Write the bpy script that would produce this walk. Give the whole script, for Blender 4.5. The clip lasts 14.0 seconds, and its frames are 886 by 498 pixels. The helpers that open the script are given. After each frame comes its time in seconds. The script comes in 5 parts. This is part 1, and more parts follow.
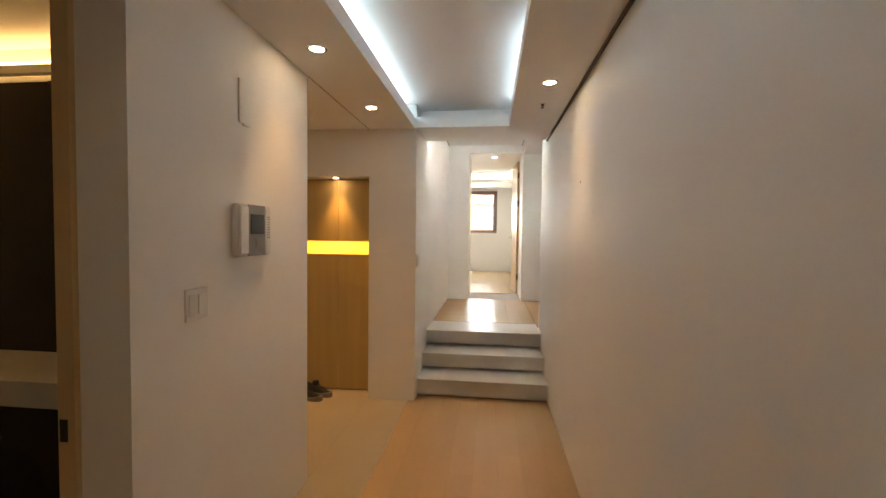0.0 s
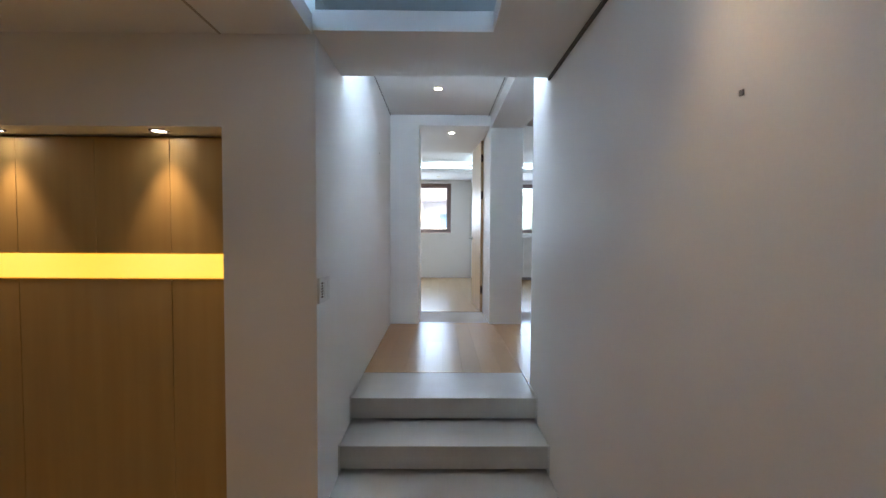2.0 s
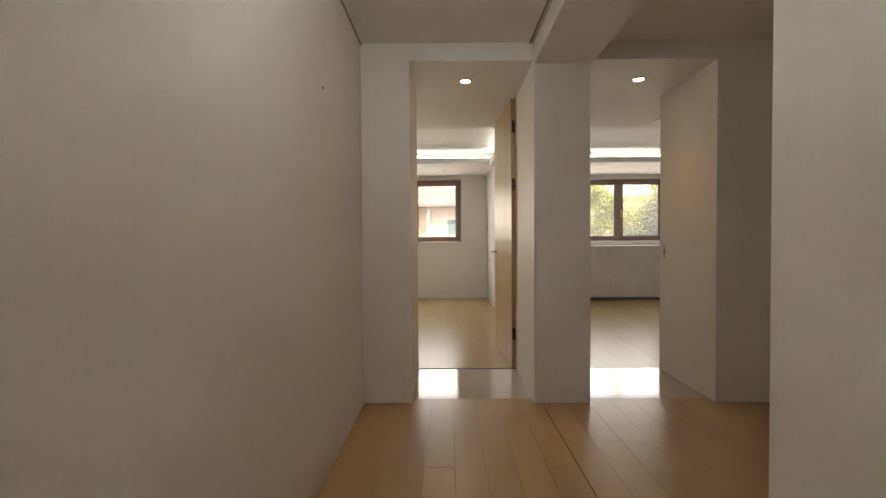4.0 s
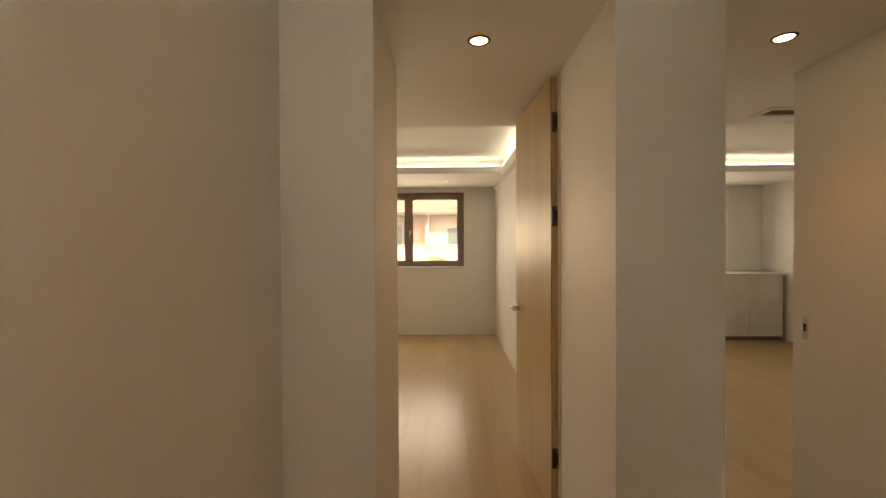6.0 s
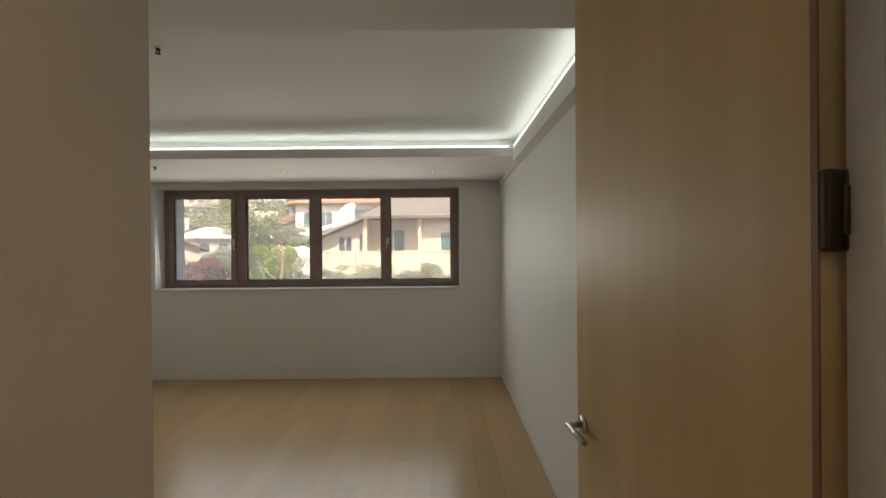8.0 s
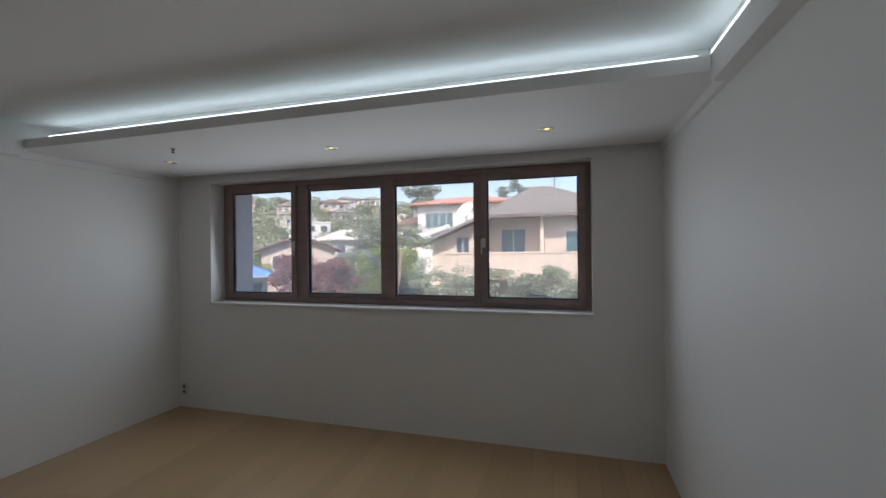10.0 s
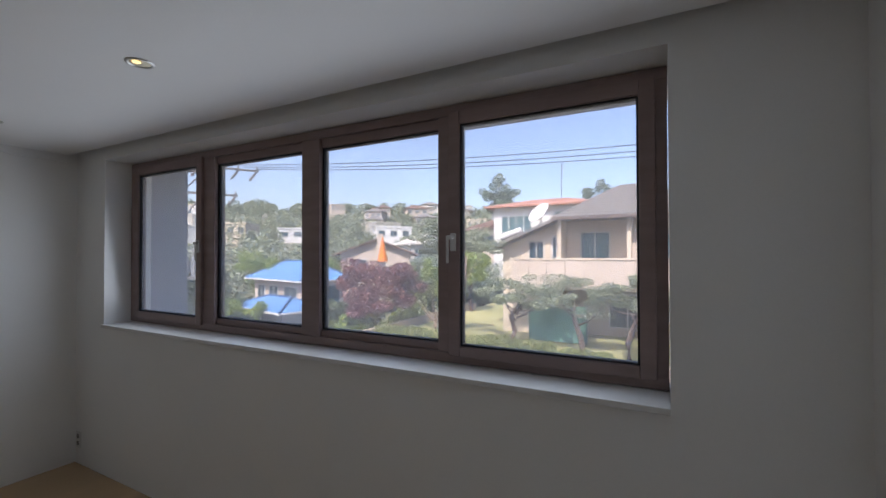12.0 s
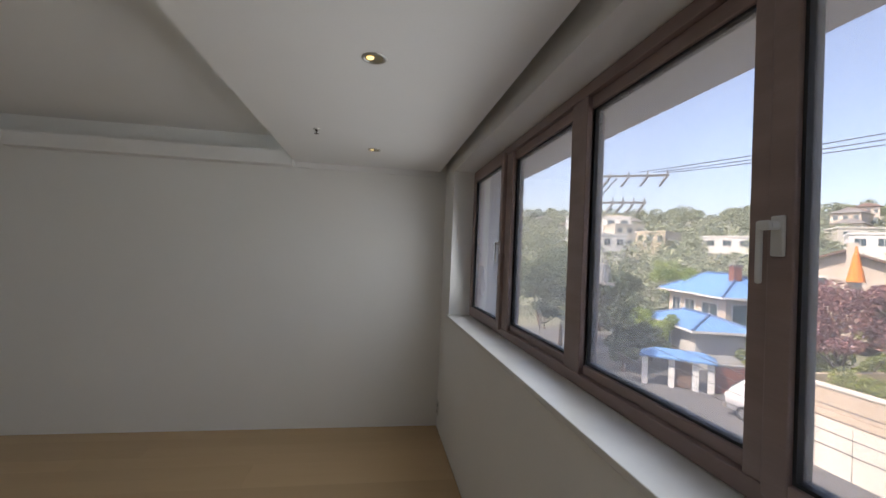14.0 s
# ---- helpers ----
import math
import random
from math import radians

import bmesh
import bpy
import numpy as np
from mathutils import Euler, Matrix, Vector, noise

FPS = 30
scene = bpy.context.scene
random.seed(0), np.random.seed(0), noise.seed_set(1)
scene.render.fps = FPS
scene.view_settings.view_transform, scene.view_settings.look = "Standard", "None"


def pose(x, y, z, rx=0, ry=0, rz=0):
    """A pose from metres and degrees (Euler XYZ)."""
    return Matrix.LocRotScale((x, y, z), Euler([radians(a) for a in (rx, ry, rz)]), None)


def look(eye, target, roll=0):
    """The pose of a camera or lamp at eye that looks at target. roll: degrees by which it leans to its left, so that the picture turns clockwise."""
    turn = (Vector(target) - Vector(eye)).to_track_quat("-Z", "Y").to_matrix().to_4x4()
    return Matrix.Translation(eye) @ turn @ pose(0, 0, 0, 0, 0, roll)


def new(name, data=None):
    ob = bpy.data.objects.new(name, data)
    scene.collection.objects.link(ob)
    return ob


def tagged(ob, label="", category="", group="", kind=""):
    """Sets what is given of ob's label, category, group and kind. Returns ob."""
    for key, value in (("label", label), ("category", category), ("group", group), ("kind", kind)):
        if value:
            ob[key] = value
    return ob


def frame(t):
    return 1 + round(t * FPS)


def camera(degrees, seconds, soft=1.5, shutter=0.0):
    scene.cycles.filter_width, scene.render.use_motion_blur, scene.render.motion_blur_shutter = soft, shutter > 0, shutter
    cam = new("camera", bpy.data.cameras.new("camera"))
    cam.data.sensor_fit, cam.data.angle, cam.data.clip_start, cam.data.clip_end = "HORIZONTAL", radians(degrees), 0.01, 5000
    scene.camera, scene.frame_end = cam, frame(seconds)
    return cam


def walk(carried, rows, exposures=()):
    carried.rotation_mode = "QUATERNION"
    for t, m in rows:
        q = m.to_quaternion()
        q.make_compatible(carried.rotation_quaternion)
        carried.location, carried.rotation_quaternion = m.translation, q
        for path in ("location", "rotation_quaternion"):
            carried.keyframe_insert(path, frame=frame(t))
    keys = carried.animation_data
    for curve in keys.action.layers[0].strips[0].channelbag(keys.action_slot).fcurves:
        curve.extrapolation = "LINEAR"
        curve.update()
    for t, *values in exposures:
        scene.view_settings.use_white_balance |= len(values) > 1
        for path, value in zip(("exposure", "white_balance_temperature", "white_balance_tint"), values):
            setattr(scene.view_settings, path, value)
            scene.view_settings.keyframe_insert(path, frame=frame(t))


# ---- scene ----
cam = camera(92.6, 14.0)
PATH = [
    (0, (0.161, 0.342, 1.517), (-0.059, 2.329, 1.445), 0.7),
    (0.5, (0.127, 0.757, 1.54), (0.006, 2.752, 1.461), 0.5),
    (1, (0.088, 1.199, 1.55), (0.052, 3.197, 1.469), 0.4),
    (1.5, (0.079, 1.65, 1.546), (0.09, 3.649, 1.471), 0.3),
    (2, (0.07, 2.114, 1.545), (0.087, 4.112, 1.47), 0.3),
    (2.5, (0.07, 2.603, 1.524), (0.081, 4.602, 1.46), 0.1),
    (3, (0.067, 3.135, 1.504), (0.072, 5.135, 1.448), -0.0),
    (3.2, (0.07, 3.363, 1.492), (0.052, 5.362, 1.446), -0.1),
    (5.3, (0.067, 5.154, 1.808), (0.052, 7.153, 1.768), -0.8),
    (5.5, (0.085, 5.27, 1.815), (0.058, 7.27, 1.79), -0.6),
    (6, (0.076, 5.564, 1.911), (0.056, 7.564, 1.888), -0.3),
    (6.5, (0.132, 5.94, 1.949), (0.12, 7.94, 1.93), -0.6),
    (7, (0.165, 6.359, 1.97), (0.166, 8.359, 1.949), -0.5),
    (7.5, (0.13, 6.788, 1.992), (0.15, 8.788, 1.979), -0.6),
    (8, (0.141, 7.24, 2.011), (0.145, 9.24, 2.006), -0.5),
    (8.5, (0.13, 7.628, 2.043), (-0.006, 9.624, 2.036), -0.4),
    (8.7, (0.115, 7.771, 2.07), (-0.083, 9.761, 2.051), -0.5),
    (11, (0.287, 9.771, 2.035), (-0.496, 11.612, 2.064), -0.3),
    (11.5, (0.342, 10.233, 2.033), (-0.512, 12.041, 2.064), -0.2),
    (12, (0.334, 10.665, 2.046), (-0.597, 12.435, 2.073), -0.1),
    (12.5, (0.295, 11.002, 2.053), (-0.87, 12.628, 2.085), 0.2),
    (13, (0.27, 11.284, 2.038), (-1.259, 12.573, 2.075), 0.7),
    (13.5, (0.207, 11.49, 2.027), (-1.618, 12.307, 2.076), 1.9),
    (14, (0.196, 11.6, 2.038), (-1.778, 11.919, 2.067), 2.4),
]
walk(cam, [(t, look(eye, target, roll)) for t, eye, target, roll in PATH],
     exposures=[(0.0, 4.38, 9600, 18), (0.5, 4.2, 7800, 14), (1.0, 4.0, 6700, 12), (1.5, 3.8, 6200, 12), (2.2, 3.65, 6200, 12), (3.2, 3.25, 6450, 13), (5.3, 2.95, 18000, 25),
                (6.5, 2.8, 16500, 25), (7.5, 2.35, 11000, 16), (8.7, 1.95, 7700, 14), (11.0, 1.6, 6850, 18), (12.6, 1.65, 6700, 18), (13.5, 1.6, 6900, 18), (14.0, 1.9, 7700, 18)])




# ---- world, sun, exposure ----
world = bpy.data.worlds.new("sky")
scene.world = world
world.use_nodes = True
wt = world.node_tree
sky = wt.nodes.new("ShaderNodeTexSky")
sky.sky_type = "NISHITA"
sky.sun_disc = False
sky.sun_elevation = radians(48)
sky.sun_rotation = radians(200)
sky.dust_density = 2.2
sky.ozone_density = 3.0
sky.air_density = 1.0
wt.nodes["Background"].inputs["Strength"].default_value = 0.14
tone = wt.nodes.new("ShaderNodeMix")
tone.data_type, tone.blend_type = "RGBA", "MULTIPLY"
tone.inputs["Factor"].default_value = 1.0
tone.inputs["B"].default_value = (1.0, 0.95, 0.97, 1)
wt.links.new(sky.outputs[0], tone.inputs["A"])
wt.links.new(tone.outputs["Result"], wt.nodes["Background"].inputs["Color"])
sun_data = bpy.data.lights.new("sun", "SUN")
sun_data.energy, sun_data.angle, sun_data.color = 2.5, radians(0.6), (1.0, 0.965, 0.91)
sun = new("sun", sun_data)
sun.matrix_world = look((8, -20, 32), (0, 6, 0))
# sky light falling through the two room windows
for x, w in ((-1.445, 3.4), (3.0, 2.3)):
    d = bpy.data.lights.new("window_daylight", "AREA")
    d.shape, d.size, d.size_y = "RECTANGLE", w, 0.7
    d.energy, d.color, d.spread = 1.25 * w, (0.72, 0.875, 1.0), radians(160)
    o = new("window_daylight", d)
    o.matrix_world = look((x, 12.325, 2.06), (x, 12.325 - 0.98, 2.06 - 0.14))


# ---- materials ----
def mat(name, c1, c2=None, rough=0.6, scale=8.0, stretch=(1, 1, 1), bump=0.0, bump_scale=60.0, metal=0.0, spec=0.5,
        per_object=0.0, rough_var=0.0, coat=0.0, fine=0.0, fine_stretch=None, per_island=0.0, leaf=0.0):
    """Two colours mixed by a broad and a fine noise, roughness variation and fine relief, at real size."""
    m = bpy.data.materials.new(name)
    m.use_nodes = True
    nt = m.node_tree
    b = nt.nodes["Principled BSDF"]
    c2 = c2 or tuple(min(1, c * 0.88) for c in c1)
    tc = nt.nodes.new("ShaderNodeTexCoord")
    mp = nt.nodes.new("ShaderNodeMapping")
    mp.inputs["Scale"].default_value = stretch
    geo = nt.nodes.new("ShaderNodeNewGeometry")
    nt.links.new(geo.outputs["Position"], mp.inputs["Vector"])
    vec = mp.outputs["Vector"]
    info = None
    if per_object:
        info = nt.nodes.new("ShaderNodeObjectInfo")
        add = nt.nodes.new("ShaderNodeVectorMath")
        add.operation = "MULTIPLY_ADD"
        comb = nt.nodes.new("ShaderNodeCombineXYZ")
        for i in range(3):
            nt.links.new(info.outputs["Random"], comb.inputs[i])
        nt.links.new(comb.outputs[0], add.inputs[0])
        add.inputs[1].default_value = (37, 53, 71)
        nt.links.new(vec, add.inputs[2])
        vec = add.outputs[0]
    n1 = nt.nodes.new("ShaderNodeTexNoise")
    n1.inputs["Scale"].default_value = scale
    n1.inputs["Detail"].default_value = 5
    nt.links.new(vec, n1.inputs["Vector"])
    ramp = nt.nodes.new("ShaderNodeMapRange")
    ramp.inputs[1].default_value, ramp.inputs[2].default_value = 0.3, 0.7
    nt.links.new(n1.outputs["Fac"], ramp.inputs[0])
    mix = nt.nodes.new("ShaderNodeMix")
    mix.data_type = "RGBA"
    mix.inputs["A"].default_value, mix.inputs["B"].default_value = (*c1, 1), (*c2, 1)
    nt.links.new(ramp.outputs[0], mix.inputs["Factor"])
    col = mix.outputs["Result"]
    n2 = nt.nodes.new("ShaderNodeTexNoise")
    n2.inputs["Scale"].default_value = bump_scale
    n2.inputs["Detail"].default_value = 6
    if fine_stretch:
        mp2 = nt.nodes.new("ShaderNodeMapping")
        mp2.inputs["Scale"].default_value = fine_stretch
        nt.links.new(vec, mp2.inputs["Vector"])
        nt.links.new(mp2.outputs[0], n2.inputs["Vector"])
    else:
        nt.links.new(vec, n2.inputs["Vector"])

    def vary(col, src, amount):
        mr = nt.nodes.new("ShaderNodeMapRange")
        mr.inputs[3].default_value, mr.inputs[4].default_value = 1 - amount, 1 + amount
        nt.links.new(src, mr.inputs[0])
        hsv = nt.nodes.new("ShaderNodeHueSaturation")
        nt.links.new(mr.outputs[0], hsv.inputs["Value"])
        nt.links.new(col, hsv.inputs["Color"])
        return hsv.outputs[0]
    if fine:
        col = vary(col, n2.outputs["Fac"], fine)
    if per_object:
        col = vary(col, info.outputs["Random"], per_object)
    if per_island:
        col = vary(col, geo.outputs["Random Per Island"], per_island)
    nt.links.new(col, b.inputs["Base Color"])
    b.inputs["Roughness"].default_value = rough
    if rough_var:
        mr = nt.nodes.new("ShaderNodeMapRange")
        mr.inputs[3].default_value, mr.inputs[4].default_value = max(0.02, rough - rough_var), rough + rough_var
        nt.links.new(n1.outputs["Fac"], mr.inputs[0])
        nt.links.new(mr.outputs[0], b.inputs["Roughness"])
    b.inputs["Metallic"].default_value = metal
    b.inputs["Specular IOR Level"].default_value = spec
    b.inputs["Coat Weight"].default_value = coat
    b.inputs["Coat Roughness"].default_value = 0.12
    if bump:
        bp = nt.nodes.new("ShaderNodeBump")
        bp.inputs["Strength"].default_value = 1.0
        bp.inputs["Distance"].default_value = bump
        nt.links.new(n2.outputs["Fac"], bp.inputs["Height"])
        nt.links.new(bp.outputs[0], b.inputs["Normal"])
    if leaf:
        tr = nt.nodes.new("ShaderNodeBsdfTranslucent")
        nt.links.new(col, tr.inputs["Color"])
        ms = nt.nodes.new("ShaderNodeMixShader")
        ms.inputs[0].default_value = leaf
        nt.links.new(b.outputs[0], ms.inputs[1])
        nt.links.new(tr.outputs[0], ms.inputs[2])
        nt.links.new(ms.outputs[0], nt.nodes["Material Output"].inputs["Surface"])
    return m


def glow(name, color, strength):
    m = bpy.data.materials.new(name)
    m.use_nodes = True
    b = m.node_tree.nodes["Principled BSDF"]
    b.inputs["Base Color"].default_value = (0.8, 0.8, 0.8, 1)
    b.inputs["Emission Color"].default_value = (*color, 1)
    b.inputs["Emission Strength"].default_value = strength
    return m


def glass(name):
    """Clear pane; its thin uneven film is slightly dusty and paints in outdoor haze."""
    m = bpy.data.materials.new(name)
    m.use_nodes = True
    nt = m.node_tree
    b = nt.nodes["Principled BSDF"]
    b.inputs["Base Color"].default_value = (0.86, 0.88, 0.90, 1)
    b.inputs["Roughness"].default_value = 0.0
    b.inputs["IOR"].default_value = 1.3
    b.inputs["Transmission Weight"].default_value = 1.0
    dust_haze = nt.nodes.new("ShaderNodeBsdfDiffuse")
    dust_haze.inputs["Color"].default_value = (0.82, 0.84, 0.87, 1)
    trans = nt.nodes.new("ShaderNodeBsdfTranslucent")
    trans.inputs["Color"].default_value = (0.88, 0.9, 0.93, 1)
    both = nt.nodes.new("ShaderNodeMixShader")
    nt.links.new(dust_haze.outputs[0], both.inputs[1])
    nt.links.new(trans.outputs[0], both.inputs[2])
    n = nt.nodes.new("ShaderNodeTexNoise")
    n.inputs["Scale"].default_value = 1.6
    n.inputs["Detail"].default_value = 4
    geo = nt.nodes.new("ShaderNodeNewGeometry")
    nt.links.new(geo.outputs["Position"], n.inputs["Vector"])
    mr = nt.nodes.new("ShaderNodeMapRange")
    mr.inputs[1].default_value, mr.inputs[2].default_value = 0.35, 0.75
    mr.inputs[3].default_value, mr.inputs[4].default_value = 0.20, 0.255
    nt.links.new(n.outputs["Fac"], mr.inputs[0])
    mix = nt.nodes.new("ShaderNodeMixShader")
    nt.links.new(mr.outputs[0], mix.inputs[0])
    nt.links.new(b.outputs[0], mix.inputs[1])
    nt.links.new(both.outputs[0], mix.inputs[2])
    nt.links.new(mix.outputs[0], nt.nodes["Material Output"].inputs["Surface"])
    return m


PAINT = mat("white_wall_paint", (0.85, 0.84, 0.82), (0.82, 0.81, 0.79), rough=0.55, scale=1.3, bump=0.0003, bump_scale=140, fine=0.02)
CEILING = mat("ceiling_paint", (0.85, 0.84, 0.83), (0.82, 0.81, 0.80), rough=0.7, scale=1.0, bump=0.0004, bump_scale=120, fine=0.015)
TRIM = mat("white_trim", (0.78, 0.77, 0.75), rough=0.35, scale=6, fine=0.02)
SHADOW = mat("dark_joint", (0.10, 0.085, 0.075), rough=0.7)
OAK = mat("oak_plank", (0.52, 0.35, 0.19), (0.50, 0.333, 0.18), rough=0.27, scale=1.6, stretch=(5, 0.6, 1), bump_scale=30,
          fine=0.06, fine_stretch=(6, 0.5, 1), per_object=0.06, spec=0.55)
ENTRYSTONE = mat("beige_limestone", (0.51, 0.42, 0.29), (0.48, 0.395, 0.27), rough=0.3, scale=2.2, bump=0.0001, bump_scale=80, fine=0.04, rough_var=0.04)
STONE = mat("grey_limestone", (0.62, 0.605, 0.575), (0.55, 0.535, 0.505), rough=0.32, scale=3, bump=0.0002, bump_scale=90, fine=0.05, rough_var=0.06)
MARBLE = mat("polished_threshold", (0.56, 0.54, 0.50), (0.48, 0.46, 0.42), rough=0.08, scale=2.5, fine=0.05, bump_scale=40)
DOORWOOD = mat("pale_maple_veneer", (0.66, 0.46, 0.25), (0.58, 0.395, 0.205), rough=0.42, scale=2, stretch=(6, 6, 0.5), fine=0.06,
               fine_stretch=(8, 8, 0.4), bump_scale=24, bump=0.0001)
CABWOOD = mat("champagne_veneer", (0.52, 0.36, 0.15), (0.46, 0.31, 0.125), rough=0.4, scale=2, stretch=(8, 8, 0.4), fine=0.08,
              fine_stretch=(14, 14, 0.3), bump_scale=20, bump=0.0001)
FRAMEWOOD = mat("dark_walnut_frame", (0.31, 0.22, 0.205), (0.25, 0.175, 0.16), rough=0.45, scale=3, stretch=(1, 6, 6), fine=0.15,
                fine_stretch=(1, 12, 12), bump=0.0002, bump_scale=25)
FRAMEWARM = mat("brown_laminate_edge", (0.28, 0.15, 0.075), (0.22, 0.12, 0.06), rough=0.4, scale=4, stretch=(6, 6, 1), fine=0.1, bump_scale=30)
STEEL = mat("brushed_steel", (0.62, 0.61, 0.58), (0.55, 0.54, 0.52), rough=0.3, metal=1.0, scale=20)
HINGE = mat("dark_bronze_hinge", (0.075, 0.055, 0.042), rough=0.4, metal=0.8, scale=15)
BRASS = mat("brass_reflector", (0.42, 0.36, 0.24), rough=0.35, metal=0.9, scale=10)
RUBBER = mat("black_rubber", (0.02, 0.02, 0.022), rough=0.6)
WHITEPLASTIC = mat("white_plastic", (0.74, 0.73, 0.71), rough=0.4, scale=10)
GREYPLASTIC = mat("grey_plastic", (0.20, 0.19, 0.18), rough=0.4, scale=12)
SCREEN = mat("dark_screen", (0.01, 0.01, 0.011), rough=0.12)
BLACKPANEL = mat("dark_glossy_panel", (0.035, 0.026, 0.020), (0.028, 0.02, 0.016), rough=0.25, scale=2)
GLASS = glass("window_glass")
LED = glow("led_cool", (0.42, 0.70, 1.0), 0.65)
LEDSTAIR = glow("led_stair", (0.62, 0.82, 1.0), 8.5)
LEDROOM = glow("led_neutral", (0.66, 0.88, 1.0), 0.85)
LEDWARM = glow("led_warm", (1.0, 0.64, 0.28), 0.55)
LENS = glow("lamp_lens", (1.0, 0.86, 0.66), 3.0)
LENSDIM = glow("lamp_lens_dim", (1.0, 0.72, 0.22), 0.5)
BAND = glow("amber_backlit_panel", (1.0, 0.53, 0.03), 0.11)


# ---- building blocks ----
def bm_box(bm, lo, hi, bevel=0.0, seg=2):
    c = [(a + b) / 2 for a, b in zip(lo, hi)]
    s = [b - a for a, b in zip(lo, hi)]
    r = bmesh.ops.create_cube(bm, size=1, matrix=Matrix.Translation(c) @ Matrix.Diagonal((*s, 1)))
    if bevel:
        es = list({e for v in r["verts"] for e in v.link_edges})
        bmesh.ops.bevel(bm, geom=es, offset=bevel, segments=seg, affect="EDGES", profile=0.5)
    return r


def bm_cyl(bm, a, b, r1, r2=None, n=16, caps=True):
    a, b = Vector(a), Vector(b)
    d = b - a
    q = d.to_track_quat("Z", "Y").to_matrix().to_4x4()
    return bmesh.ops.create_cone(bm, cap_ends=caps, segments=n, radius1=r1, radius2=r1 if r2 is None else r2, depth=d.length,
                                 matrix=Matrix.Translation((a + b) / 2) @ q)


def mesh_of(bm, name, material, smooth=False):
    me = bpy.data.meshes.new(name)
    bm.to_mesh(me)
    bm.free()
    for m in material if isinstance(material, (list, tuple)) else [material]:
        me.materials.append(m)
    if smooth:
        for p in me.polygons:
            p.use_smooth = True
    return me


def part(name, bm, material, parent=None, label="", smooth=False):
    ob = new(name, mesh_of(bm, name, material, smooth))
    if parent:
        ob.parent = parent
    if label:
        tagged(ob, label)
    return ob


def block(name, lo, hi, material, parent=None, label="", bevel=0.0):
    bm = bmesh.new()
    bm_box(bm, lo, hi, bevel)
    return part(name, bm, material, parent, label)


def blocks(name, boxes, material, parent=None, label="", bevel=0.0):
    bm = bmesh.new()
    for lo, hi in boxes:
        bm_box(bm, lo, hi, bevel)
    return part(name, bm, material, parent, label)


def root(name, place, label, category, group="", turn=0):
    ob = new(name)
    ob.matrix_world = pose(*place, 0, 0, turn)
    ob.empty_display_size = 0.1
    return tagged(ob, label, category, group)


def structure(ob, label, category):
    return tagged(ob, label, category, kind="structure")


# ---- large structure ----
UP = 0.484          # upper floor level
LOWC, SOF, HALLC, ROOMC, TOP = 2.445, 2.795, 2.90, 3.01, 3.12

WALL = "white painted plaster wall"
for name, lo, hi in (
    ("wall_right", (0.705, -1.6, -0.1), (0.905, 5.015, TOP)),
    ("wall_foyer_left", (-1.16, 1.516, -0.1), (-0.93, 2.78, TOP)),
    ("wall_foyer_left_back", (-1.16, -1.6, -0.1), (-0.93, 0.45, TOP)),
    ("wall_foyer_back", (-3.6, -1.8, -0.1), (0.905, -1.6, TOP)),
    ("wall_bath_divider", (-3.4, 2.32, -0.1), (-1.16, 2.78, TOP)),
    ("wall_bath_left", (-3.6, -1.6, -0.1), (-3.4, 2.78, TOP)),
    ("wall_entry_left", (-2.8, 2.78, -0.1), (-2.6, 4.6, TOP)),
    ("wall_entry_header", (-2.6, 4.08, 2.026), (-0.93, 4.6, TOP)),
    ("wall_niche_back", (-2.6, 4.6, -0.1), (-0.93, 4.7, TOP)),
    ("wall_stair_left", (-0.93, 4.08, -0.1), (-0.50, 7.025, TOP)),
    ("wall_hall_back", (0.905, 4.87, UP - 0.2), (3.2, 5.015, TOP)),
    ("wall_hall_right", (3.2, 4.87, UP - 0.2), (3.4, 7.025, TOP)),
    ("wall_end_left", (-3.84, 7.025, UP - 0.2), (-0.175, 7.70, TOP)),
    ("wall_end_rebate", (-3.84, 7.70, UP - 0.2), (-0.245, 7.775, TOP)),
    ("wall_end_pillar", (0.655, 7.025, UP - 0.2), (1.03, 7.775, TOP)),
    ("wall_end_right", (1.87, 7.025, UP - 0.2), (5.2, 7.775, TOP)),
    ("wall_bedroom_left", (-3.84, 7.775, UP - 0.2), (-3.64, 12.225, TOP)),
    ("wall_bedroom_right", (0.83, 7.775, UP - 0.2), (1.03, 12.225, TOP)),
    ("wall_study_right", (5.0, 7.775, UP - 0.2), (5.2, 12.225, TOP)),
):
    structure(block(name, lo, hi, PAINT), WALL, "wall")

# window wall with two openings through it
W1 = (-3.235, 0.345, 1.55, 2.735)
W2 = (1.75, 4.27, 1.55, 2.735)
structure(blocks("wall_window", [
    ((-4.2, 12.225, -4.6), (5.4, 12.54, W1[2])),
    ((-4.2, 12.225, W1[3]), (5.4, 12.54, TOP)),
    ((-4.2, 12.225, W1[2]), (W1[0], 12.54, W1[3])),
    ((W1[1], 12.225, W1[2]), (W2[0], 12.54, W1[3])),
    ((W2[1], 12.225, W1[2]), (5.4, 12.54, W1[3])),
], PAINT), "white painted outer wall with window openings", "wall")
structure(block("wall_outer_fin", (-4.2, 12.54, -4.6), (-3.26, 12.84, TOP),
                mat("grey_render", (0.36, 0.38, 0.41), (0.33, 0.35, 0.38), rough=0.8, scale=2, bump=0.001, bump_scale=200)),
          "grey rendered outer pilaster beside the window", "wall")
structure(block("eave_soffit", (-4.2, 12.54, 2.80), (5.4, 13.0, 2.98), mat("eave_board", (0.55, 0.54, 0.52), rough=0.7, scale=3)),
          "pale grey eave board above the window", "eave")
